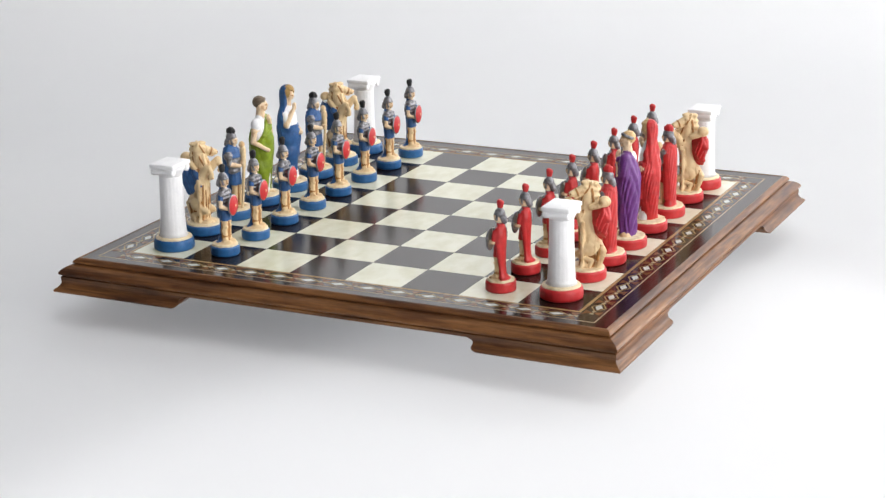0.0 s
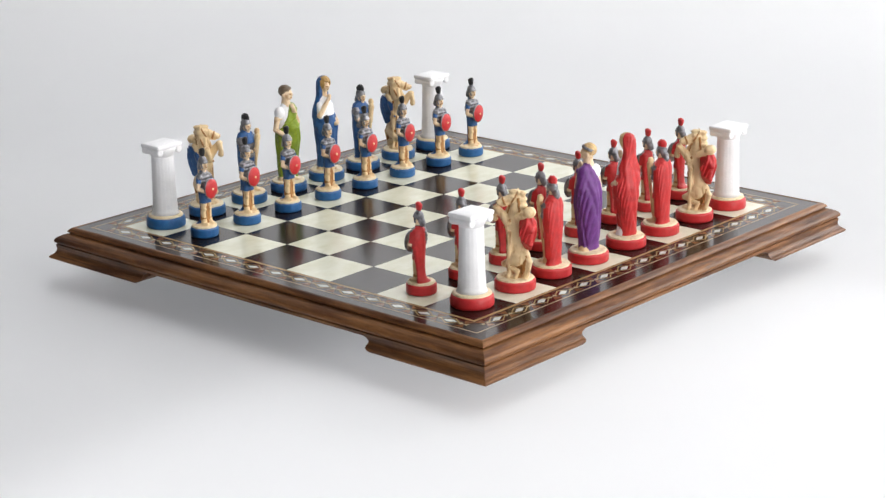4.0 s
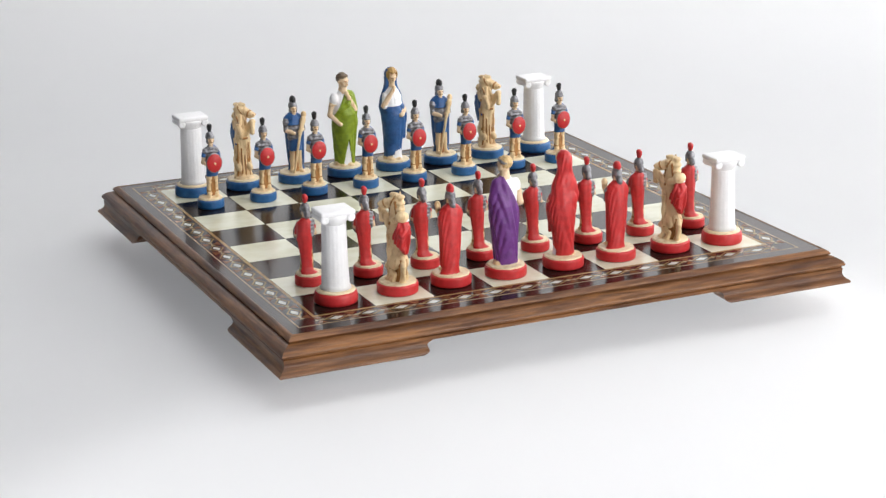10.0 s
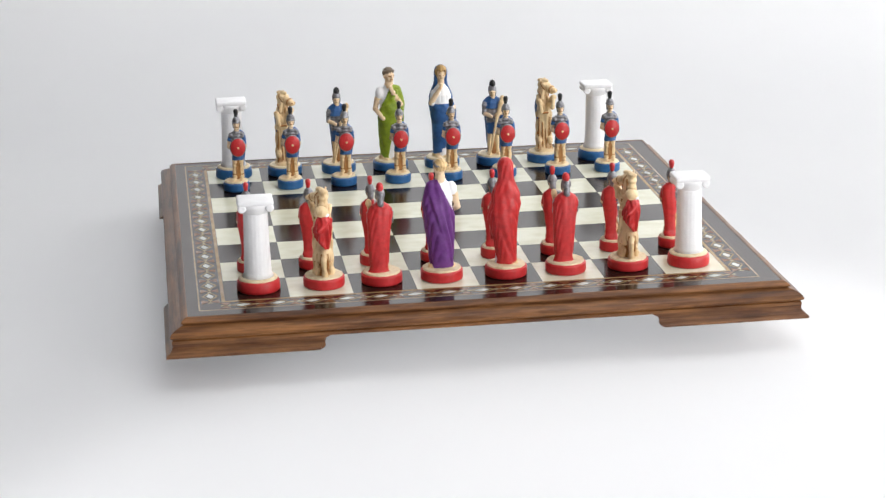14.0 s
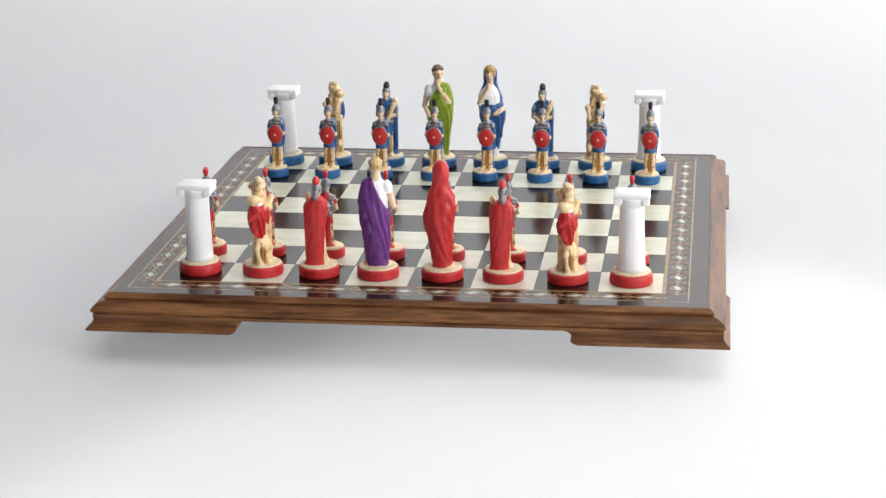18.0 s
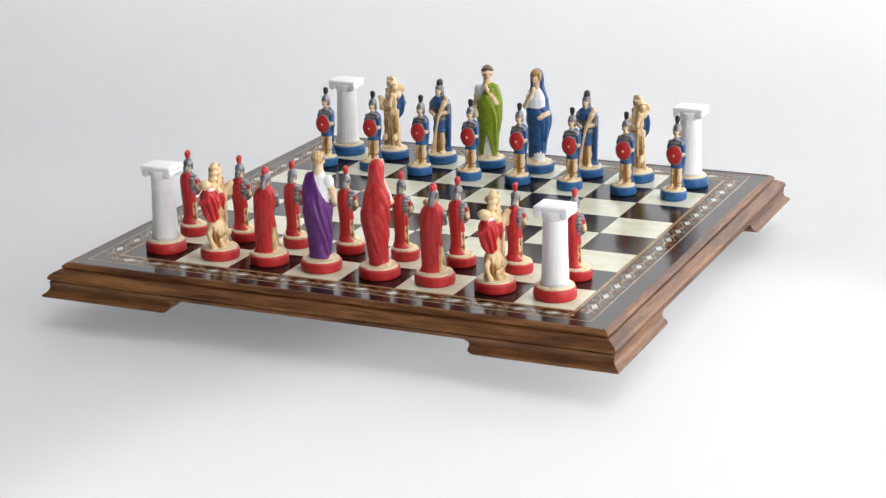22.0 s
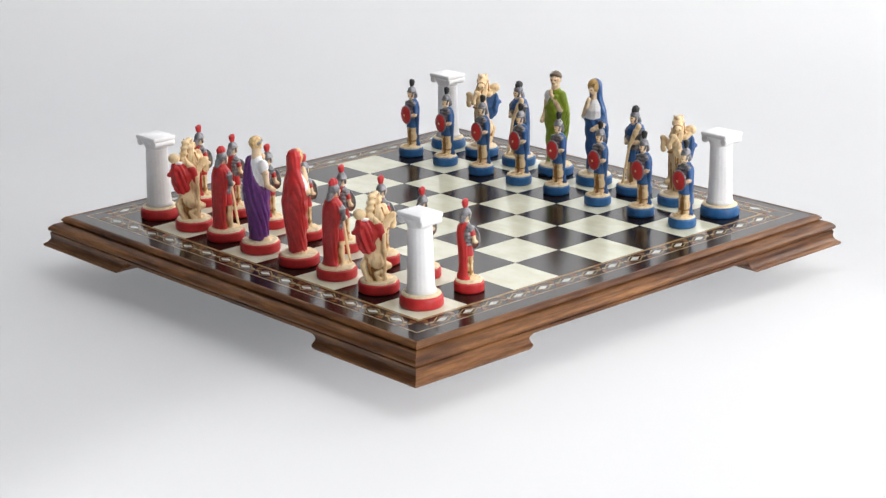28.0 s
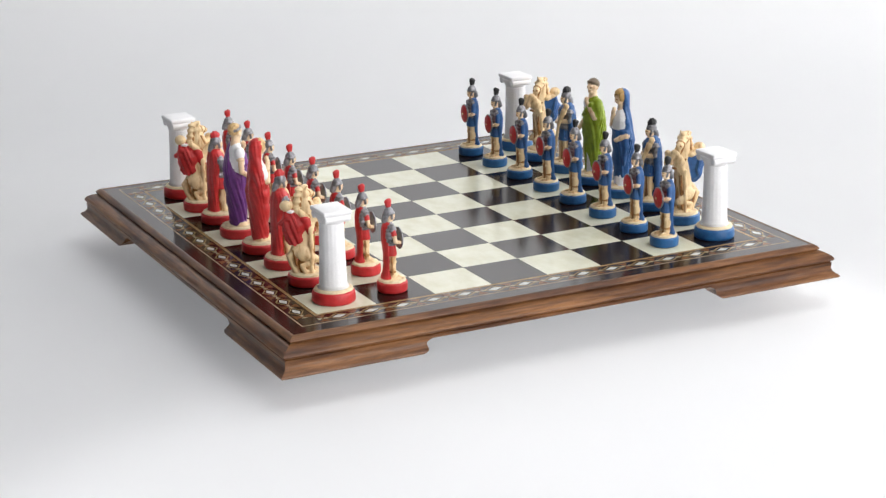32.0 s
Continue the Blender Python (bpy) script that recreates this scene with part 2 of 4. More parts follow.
def rail_mesh(name, profile, inner, x0, x1):
    """A moulding along x on the side y < 0. x0 and x1 tell each end's x for a point (reach, height) of the profile."""
    ring = list(profile) + [(inner, profile[-1][1]), (inner, profile[0][1])]
    cuts = 24
    verts, faces = [], []
    n = len(ring)
    for k in range(cuts + 1):
        t = k / cuts
        for reach, z in ring:
            a, b_ = x0(reach, z), x1(reach, z)
            x = a + (b_ - a) * t
            wear = 0.004 * noise.noise((x * 1.7, reach * 9, z * 9)) if 0 < k < cuts else 0.0
            verts.append((x * SQ, -(reach + wear) * SQ, (z + wear * 0.7 * (z < -0.005)) * SQ))
    for k in range(cuts):
        for i in range(n):
            j = (i + 1) % n
            faces.append((k * n + i, k * n + j, (k + 1) * n + j, (k + 1) * n + i))
    faces.append(tuple(range(n - 1, -1, -1)))
    faces.append(tuple(range(cuts * n, cuts * n + n)))
    bm = bmesh.new()
    vs = [bm.verts.new(p) for p in verts]
    for f in faces:
        bm.faces.new([vs[i] for i in f])
    return bm_mesh(name, bm, M["walnut"])


def build_board():
    board = new("chess_board")
    tagged(board, "walnut chess board with inlaid squares and mosaic border on bracket feet", "chess board")
    z_top = -FOOT * SQ                                  # the playing surface over the thing's origin
    up = Matrix.Translation((0, 0, z_top))
    around = Matrix.Translation((0.052 * SQ, -0.0195 * SQ, z_top))   # the frame sits a little off the field's middle

    # veneered panel and underside
    h = 4.657 * SQ
    v, f = prism([(-h, -h), (h, -h), (h, h), (-h, h)], -0.30 * SQ, -0.00004)
    child("border_panel", to_mesh("border_panel", v, f, [M["border"]]), board, around, "glossy black-brown veneer border")
    v, f = prism([(-h, -h), (h, -h), (h, h), (-h, h)], -0.325 * SQ, -0.302 * SQ)
    child("underside", to_mesh("underside", v, f, [M["baize"]]), board, around, "dark felt underside")

    # four mitred rails and eight bracket halves, two to each corner
    rail = rail_mesh("frame_rail", MOULDING, 4.657, lambda r, z: -r, lambda r, z: r)

    def ogee(z):
        s = (z + 0.340) / (FOOT + 0.340)
        return 2.50 + 0.20 * s + 0.045 * math.sin(2 * math.pi * s)
    bracket_a = rail_mesh("foot_bracket", SKIRT, 4.50, lambda r, z: -r, lambda r, z: -ogee(z))
    bracket_b = rail_mesh("foot_bracket_mirrored", SKIRT, 4.50, lambda r, z: ogee(z), lambda r, z: r)
    for k in range(4):
        m = around @ Matrix.Rotation(k * math.pi / 2, 4, "Z")
        child("frame_rail", rail, board, m, "moulded walnut rail")
        child("foot_bracket", bracket_a, board, m, "walnut bracket foot")
        child("foot_bracket", bracket_b, board, m, "walnut bracket foot")

    # 64 squares
    q = 0.4965 * SQ
    v, f = prism([(-q, -q), (q, -q), (q, q), (-q, q)], -0.0003, 0.0, 0.00008)
    light = to_mesh("light_square", v, f, [M["light_inlay"]])
    dark = to_mesh("dark_square", v, f, [M["dark_inlay"]])
    for i in range(8):
        for j in range(8):
            pale = (i + j) % 2 == 1
            m = up @ Matrix.Translation(((i - 3.5) * SQ, (j - 3.5) * SQ, 0))
            child("light_square" if pale else "dark_square", light if pale else dark, board, m)

    # lines: gold strip round the field, pale line outside the mosaic
    def strips(name, inner, outer, material):
        a, c = inner * SQ, outer * SQ
        v, f = prism([(-c, -c), (c, -c), (a, -a), (-a, -a)], -0.0003, 0.00003)
        me = to_mesh(name, v, f, [material])
        for k in range(4):
            child(name, me, board, up @ Matrix.Rotation(k * math.pi / 2, 4, "Z"))
    strips("gold_line", 4.002, 4.056, M["gold_line"])
    strips("pale_line", 4.396, 4.420, M["pale_line"])

    # mosaic: a pearl lozenge in a dark field edged with olive slips, hourglasses of rosewood and bone between
    def inlay(name, outlines, material, z):
        verts, faces = [], []
        for outline in outlines:
            v, f = prism([(x * SQ, y * SQ) for x, y in outline], -0.0003, z)
            faces += [tuple(i + len(verts) for i in g) for g in f]
            verts += v
        return to_mesh(name, verts, faces, [material])
    lozenge = inlay("pearl_lozenge", [[(0.118, 0.012), (0.010, 0.062), (-0.118, -0.012), (-0.010, -0.062)]], M["pearl"], 0.00007)
    slips = []
    for sx in (-1, 1):
        for sy in (-1, 1):
            slip = [(0.205 * sx, 0.0), (0.172 * sx, 0.0), (0.012 * sx, 0.096 * sy), (0.0, 0.128 * sy)]
            slips.append(slip if sx * sy < 0 else slip[::-1])
    slip = inlay("olive_slip", slips, M["olive"], 0.00004)
    glass = inlay("hourglass_inlay", [[(0.0, 0.004 * sy), (0.092 * sy, 0.140 * sy), (-0.092 * sy, 0.140 * sy)] for sy in (1, -1)], M["copper_wood"], 0.00005)
    bow = inlay("bow_tie", [[(0.0, 0.0), (0.075 * sx, -0.044 * sx), (0.075 * sx, 0.044 * sx)] for sx in (1, -1)], M["bone"], 0.00006)
    wedge = inlay("mosaic_wedge", [[(-0.165 * sy, 0.158 * sy), (0.0, 0.140 * sy), (0.165 * sy, 0.158 * sy)] for sy in (1, -1)], M["rosewood"], 0.00002)
    for k in range(4):
        spin = Matrix.Rotation(k * math.pi / 2, 4, "Z")
        for i in range(15):
            m = up @ spin @ Matrix.Translation(((i - 7) * 0.5333 * SQ, -4.226 * SQ, 0))
            child("olive_slip", slip, board, m)
            child("pearl_lozenge", lozenge, board, m)
            child("mosaic_wedge", wedge, board, m)
        for i in range(16):
            m = up @ spin @ Matrix.Translation(((i - 7.5) * 0.5333 * SQ, -4.226 * SQ, 0))
            child("hourglass_inlay", glass, board, m)
            child("bow_tie", bow, board, m)
    return board


board = build_board()


def build_turntable():
    table = new("turntable")
    tagged(table, "low white turntable hidden under the chess board", "turntable")
    top = TOP - 0.3255 * SQ
    v, f = lathe([(0.036, 0.0), (0.038, 0.002), (0.038, top * 0.45), (0.034, top * 0.5)])
    child("turntable_base", to_mesh("turntable_base", v, f, [M["turntable"]]), table)
    v, f = lathe([(0.038, top * 0.5), (0.042, top * 0.55), (0.042, top - 0.002), (0.040, top)])
    child("platter", to_mesh("platter", v, f, [M["turntable"]]), table)
    return table


turntable = build_turntable()


# ---- figurines: sculpted from blended solids, one mesh each; lengths in squares, facing -y ----
def ell(c, r, m, k=0.02):
    def d(x, y, z):
        q = np.sqrt(((x - c[0]) / r[0]) ** 2 + ((y - c[1]) / r[1]) ** 2 + ((z - c[2]) / r[2]) ** 2)
        return (q - 1) * min(r)
    return d, m, k


def cap(a, b_, ra, rb, m, k=0.02):
    a, b_ = np.array(a, float), np.array(b_, float)
    w = b_ - a
    ww = float(w @ w)

    def d(x, y, z):
        t = np.clip(((x - a[0]) * w[0] + (y - a[1]) * w[1] + (z - a[2]) * w[2]) / ww, 0, 1)
        return np.sqrt((x - a[0] - t * w[0]) ** 2 + (y - a[1] - t * w[1]) ** 2 + (z - a[2] - t * w[2]) ** 2) - (ra + t * (rb - ra))
    return d, m, k


def disc(r, z0, z1, edge, m, k=0.0, ragged=0.0):
    def d(x, y, z):
        far = np.sqrt(x * x + y * y)
        if ragged:
            a = np.arctan2(y, x)
            far = far + ragged * (np.sin(7 * a + 1) + np.sin(12 * a + 2.3) * 0.7)
        p = np.maximum(far - (r - edge), 0)
        q = np.maximum(np.abs(z - (z0 + z1) / 2) - ((z1 - z0) / 2 - edge), 0)
        return np.sqrt(p * p + q * q) - edge
    return d, m, k


def loft(rows, m, k=0.02, folds=0, amp=0.0, twist=0.0, phase=0.0, upright=2.5, hang=0.75):
    """An upright drapery: rows of (z, cx, cy, rx, ry), with upright folds round it and hanging ones across its back."""
    rows = np.array(rows, float)

    def d(x, y, z):
        cx, cy, rx, ry = (np.interp(z, rows[:, 0], rows[:, i]) for i in (1, 2, 3, 4))
        u, v_ = (x - cx) / rx, (y - cy) / ry
        q = np.sqrt(u * u + v_ * v_)
        if folds:
            a = np.arctan2(v_, u)
            sway = z + 0.16 * np.sin(2 * a + phase) + 0.10 * np.sin(3.7 * z + a + 2 * phase)
            run = folds * a + twist * sway + phase + 1.5 * np.sin(a - 2.1 * sway + phase)
            ridge = np.sqrt(0.06 + (1 + np.sin(run)) * 0.5) - 0.72
            fine = np.sin(1.7 * run - 5.0 * sway + 2.0)
            swag = np.sin(13.0 * (z - 0.20 * np.cos(a + 1.2 + phase)) + 1.3 * np.sin(2 * a) + phase)
            slope = 21.0 * (z + 0.34 * (a - 1.57 - 0.35 * np.sin(phase)) ** 2 * (np.abs(a - 1.57) < 1.7)) + 1.1 * np.sin(4.0 * z + phase)
            swag = np.where(hang > 1, np.sqrt(0.05 + (1 + np.sin(slope)) * 0.5) * 1.3 - 0.9, swag)
            here = 0.45 + 0.55 * np.sin(a * 2 + 3.3 * z + phase)
            calm = np.clip((z - rows[0, 0]) / 0.16, 0.25, 1)
            q = q - amp * calm * (upright * ridge * (0.5 + 0.8 * here) + 0.60 * fine * here + hang * swag * (1.15 - here))
        side = (q - 1) * np.minimum(rx, ry)
        return np.maximum(side, np.maximum(rows[0, 0] - z, z - rows[-1, 0]))
    return d, m, k


def cut(part_, *tests):
    """Keeps the part of a solid where every test(x, y, z) is below zero."""
    d0, m, k = part_

    def d(x, y, z):
        out = d0(x, y, z)
        for test in tests:
            out = np.maximum(out, test(x, y, z))
        return out
    return d, m, k


def ring(c, r, rz, thick, m, k=0.0):
    """A flat oval hoop in the upright plane y = c[1]."""
    def d(x, y, z):
        q = np.sqrt(((x - c[0]) / r) ** 2 + ((z - c[2]) / rz) ** 2)
        e = (q - 1) * min(r, rz)
        return np.sqrt(e * e + (y - c[1]) ** 2) - thick
    return d, m, k


def ripple(part_, amount, rate, axis=2):
    """Grooves across an axis, as of plate bands."""
    d0, m, k = part_

    def d(x, y, z):
        return d0(x, y, z) + amount * np.sin((x, y, z)[axis] * rate)
    return d, m, k


def spin(part_, degrees, cx=0.0, cy=0.0):
    """Turns a solid about the upright line through (cx, cy)."""
    d0, m, k = part_
    c, s = math.cos(radians(degrees)), math.sin(radians(degrees))

    def d(x, y, z):
        u, w = x - cx, y - cy
        return d0(cx + c * u + s * w, cy - s * u + c * w, z)
    return d, m, k


def sculpt(solids, wide, deep, tall, step=0.0098):
    """Vertices, faces and each face's material of the blended solids (surface nets on a lattice)."""
    xs = np.arange(-wide, wide + step, step, dtype=np.float32)
    ys = np.arange(-deep, deep + step, step, dtype=np.float32)
    zs = np.arange(-3 * step, tall + step, step, dtype=np.float32) + step * 0.37
    x, y, z = np.meshgrid(xs, ys, zs, indexing="ij")
    field = np.full(x.shape, 9.0, np.float32)
    for d, _, k in solids:
        e = d(x, y, z)
        if k:
            h = np.clip(0.5 + 0.5 * (field - e) / k, 0, 1)
            field = field + (e - field) * h - k * h * (1 - h)
        else:
            field = np.minimum(field, e)
    field = np.maximum(field, -z).astype(np.float32)
    field[[0, -1]] = field[:, [0, -1]] = field[:, :, [0, -1]] = 1.0
    inside = field < 0
    n = np.array(field.shape) - 1
    place = np.zeros((*n, 3), np.float32)
    count = np.zeros(tuple(n), np.int32)

    def corner(a, o):
        return a[o[0]:o[0] + n[0], o[1]:o[1] + n[1], o[2]:o[2] + n[2]]
    for axis in range(3):
        for p in (0, 1):
            for q in (0, 1):
                o = [p, q]
                o.insert(axis, 0)
                e = list(o)
                e[axis] = 1
                fa, fb = corner(field, o), corner(field, e)
                hit = corner(inside, o) != corner(inside, e)
                t = np.where(hit, fa / np.where(hit, fa - fb, 1), 0)
                for c in range(3):
                    place[..., c] += np.where(hit, t if c == axis else o[c], 0)
                count += hit
    live = count > 0
    ids = np.full(tuple(n), -1, np.int64)
    ids[live] = np.arange(live.sum())
    cells = np.argwhere(live)
    verts = (cells + place[live] / count[live][:, None]) * step + np.array([xs[0], ys[0], zs[0]])
    faces = []
    for axis in range(3):
        u, w = [a for a in range(3) if a != axis]
        lo = [slice(1, -1)] * 3
        lo[axis] = slice(0, -1)
        hi = list(lo)
        hi[axis] = slice(1, None)
        a, c = inside[tuple(lo)], inside[tuple(hi)]
        edge = np.argwhere(a != c)
        first = a[tuple(edge.T)]
        at = edge.copy()
        at[:, u] += 1
        at[:, w] += 1
        quad = []
        for du, dw in ((-1, -1), (0, -1), (0, 0), (-1, 0)):
            s = at.copy()
            s[:, u] += du
            s[:, w] += dw
            quad.append(ids[tuple(s.T)])
        quad = np.stack(quad, 1)
        flip = first if axis != 1 else ~first
        quad[~flip] = quad[~flip][:, ::-1]
        faces.append(quad)
    faces = np.concatenate(faces)
    links = np.concatenate([faces[:, [i, (i + 1) % 4]] for i in range(4)])
    degree = np.bincount(links[:, 0], minlength=len(verts)) + np.bincount(links[:, 1], minlength=len(verts))
    for _ in range(3):                # ease the lattice's steps out of the surface
        mean = np.stack([(np.bincount(links[:, 0], verts[links[:, 1], c], len(verts)) + np.bincount(links[:, 1], verts[links[:, 0], c], len(verts))) / degree for c in range(3)], 1)
        verts = verts + 0.5 * (mean - verts)
    mid = verts[faces].mean(1)
    near = np.stack([d(mid[:, 0], mid[:, 1], mid[:, 2]) for d, _, _ in solids])
    names = [m for _, m, _ in solids]
    return verts * SQ, faces, [names[i] for i in near.argmin(0)]


def figurine_mesh(name, made, palette, rise):
    """rise: the height over the plinth against the carved pattern's."""
    verts, faces, roles = made
    verts = verts.copy()
    knee = 0.20 * SQ
    verts[:, 2] = np.where(verts[:, 2] > knee, knee + (verts[:, 2] - knee) * rise, verts[:, 2])
    used = sorted(set(roles))
    slot = {r: i for i, r in enumerate(used)}
    return to_mesh(name, verts, faces, [M[palette.get(r, r)] for r in used], [slot[r] for r in roles], True)


def plinth(r):
    return [disc(r, 0.0, 0.166, 0.030, "base"), disc(r * 0.90, 0.14, 0.198, 0.014, "ivory", 0.0, 0.003)]


def face(x, y, z, w):
    """Eyes, brows and mouth of a head of half-width w, painted in brown wash on low relief."""
    out = []
    for side in (-1, 1):
        out += [ell((x + 0.42 * w * side, y + 0.10 * w, z + 0.16 * w), (0.26 * w, 0.20 * w, 0.12 * w), "wash", 0.0),
                cap((x + 0.16 * w * side, y - 0.02 * w, z + 0.40 * w), (x + 0.68 * w * side, y + 0.16 * w, z + 0.36 * w), 0.10 * w, 0.09 * w, "flesh", 0.006)]
    return out + [ell((x, y + 0.02 * w, z - 0.62 * w), (0.30 * w, 0.16 * w, 0.085 * w), "wash", 0.0)]


def foot_soldier():
    """The cape hangs from the figure's left shoulder (+x); the armour shows on its right."""
    s = plinth(0.242)
    for side in (-1, 1):
        s += [cap((0.062 * side, -0.025, 0.22), (0.054 * side, -0.012, 0.62), 0.036, 0.048, "cream", 0.006),
              ell((0.064 * side, -0.002, 0.40), (0.043, 0.054, 0.09), "cream", 0.006), ell((0.056 * side, -0.014, 0.565), (0.048, 0.060, 0.08), "cream", 0.006),
              ell((0.060 * side, -0.052, 0.475), (0.030, 0.026, 0.032), "cream", 0.004), cap((0.062 * side, -0.02, 0.262), (0.062 * side, -0.02, 0.278), 0.050, 0.048, "cream", 0.004), cap((0.062 * side, -0.016, 0.308), (0.062 * side, -0.016, 0.311), 0.0455, 0.0455, "wash", 0.0),
              ell((0.030 * side, -0.056, 0.40), (0.012, 0.014, 0.12), "wash", 0.0),
              ell((0.072 * side, -0.066, 0.216), (0.044, 0.092, 0.036), "cream", 0.012)]
    s += [cap((0.0, -0.034, 0.21), (0.0, -0.034, 0.585), 0.030, 0.026, "wash", 0.0), cap((-0.098, 0.012, 0.28), (-0.088, 0.016, 0.57), 0.014, 0.014, "wash", 0.0), ell((0, -0.03, 0.200), (0.150, 0.150, 0.020), "cream", 0.006)]
    s.append(loft([(0.185, 0.020, 0.078, 0.140, 0.092), (0.23, 0.022, 0.082, 0.120, 0.068), (0.30, 0.022, 0.070, 0.094, 0.046), (0.44, 0.022, 0.060, 0.084, 0.042), (0.60, 0.022, 0.060, 0.090, 0.044), (0.80, 0.030, 0.060, 0.108, 0.058),
                   (0.98, 0.034, 0.052, 0.116, 0.066), (1.08, 0.030, 0.044, 0.104, 0.066), (1.15, 0.020, 0.035, 0.062, 0.052)], "cape", 0.015, 6, 0.052, 3.0))
    s += [cap((0.100, 0.020, 1.06), (0.118, 0.026, 0.80), 0.048, 0.042, "cape", 0.02), cap((0.118, 0.026, 0.80), (0.082, 0.050, 0.42), 0.040, 0.024, "cape", 0.02)]
    s.append(loft([(0.590, 0, -0.012, 0.108, 0.092), (0.80, 0, -0.005, 0.088, 0.072)], "tunic", 0.010, 12, 0.045))
    s.append(ripple(loft([(0.77, 0, 0, 0.094, 0.072), (0.95, 0, -0.006, 0.114, 0.084), (1.06, 0, 0, 0.112, 0.074), (1.12, 0, 0, 0.078, 0.058), (1.155, 0, 0, 0.046, 0.042)], "silver", 0.015), 0.008, 95))
    s += [ripple(ell((-0.112, 0.0, 1.052), (0.044, 0.062, 0.056), "silver"), 0.005, 120), ripple(ell((-0.078, 0.052, 0.95), (0.050, 0.050, 0.150), "silver", 0.008), 0.006, 95),
          ripple(ell((0.100, -0.020, 1.052), (0.042, 0.052, 0.050), "silver"), 0.005, 120),
          cap((-0.128, 0.0, 1.02), (-0.138, -0.01, 0.970), 0.038, 0.040, "tunic"), cap((-0.140, -0.01, 0.965), (-0.158, -0.020, 0.85), 0.034, 0.032, "flesh"),
          cap((-0.158, -0.020, 0.85), (-0.085, -0.125, 0.80), 0.034, 0.030, "flesh"),
          cap((0.122, -0.02, 1.02), (0.136, -0.035, 0.90), 0.040, 0.038, "cape"), ell((0.140, -0.050, 0.855), (0.034, 0.042, 0.040), "flesh"), cap((0.138, -0.06, 0.85), (0.07, -0.125, 0.83), 0.034, 0.030, "flesh")]
    s += [cap((0, 0, 1.12), (0, 0, 1.20), 0.044, 0.044, "flesh"), ell((0, -0.012, 1.265), (0.058, 0.070, 0.082), "flesh"),
          ell((0, -0.080, 1.250), (0.013, 0.020, 0.024), "flesh"), ell((0, -0.060, 1.203), (0.028, 0.024, 0.020), "flesh"),
          cut(ell((0, 0.012, 1.312), (0.076, 0.088, 0.098), "silver", 0.006), lambda x, y, z: 1.296 - z - np.clip(y - 0.01, 0, 0.05) * 1.9),
          cut(ell((0, 0.006, 1.302), (0.084, 0.098, 0.060), "silver", 0.0), lambda x, y, z: np.abs(z - 1.304) - 0.011),
          cap((0, 0.075, 1.25), (0, 0.095, 1.195), 0.052, 0.048, "silver", 0.01),
          cap((0.060, -0.010, 1.28), (0.050, -0.026, 1.215), 0.020, 0.018, "silver", 0.005), cap((-0.060, -0.010, 1.28), (-0.050, -0.026, 1.215), 0.020, 0.018, "silver", 0.005),
          cap((0, 0.010, 1.39), (0, 0.012, 1.43), 0.036, 0.022, "silver", 0.01)]
    s += face(0, -0.080, 1.262, 0.056)
    s += [cap((0, 0.006, 1.440), (0, 0.008, 1.512), 0.036, 0.045, "crest", 0.0), cap((0, 0.034, 1.440), (0, 0.040, 1.500), 0.034, 0.042, "crest", 0.008)]
    s += [ell((0.006, -0.158, 0.855), (0.139, 0.042, 0.173), "shield", 0.0), ring((0.006, -0.154, 0.855), 0.137, 0.171, 0.015, "silver"),
          ell((0.006, -0.204, 0.855), (0.014, 0.016, 0.015), "boss"), ell((0.006, -0.182, 0.855), (0.056, 0.02, 0.072), "shield"), ring((0.006, -0.184, 0.855), 0.082, 0.104, 0.008, "shield")]
    verts, faces, roles = sculpt(s, 0.27, 0.27, 1.60)
    verts[:, 0] += 0.045 * SQ * np.clip((verts[:, 2] / SQ - 0.195) / 0.05, 0, 1)   # stands a little to its left on the plinth
    return verts, faces, roles


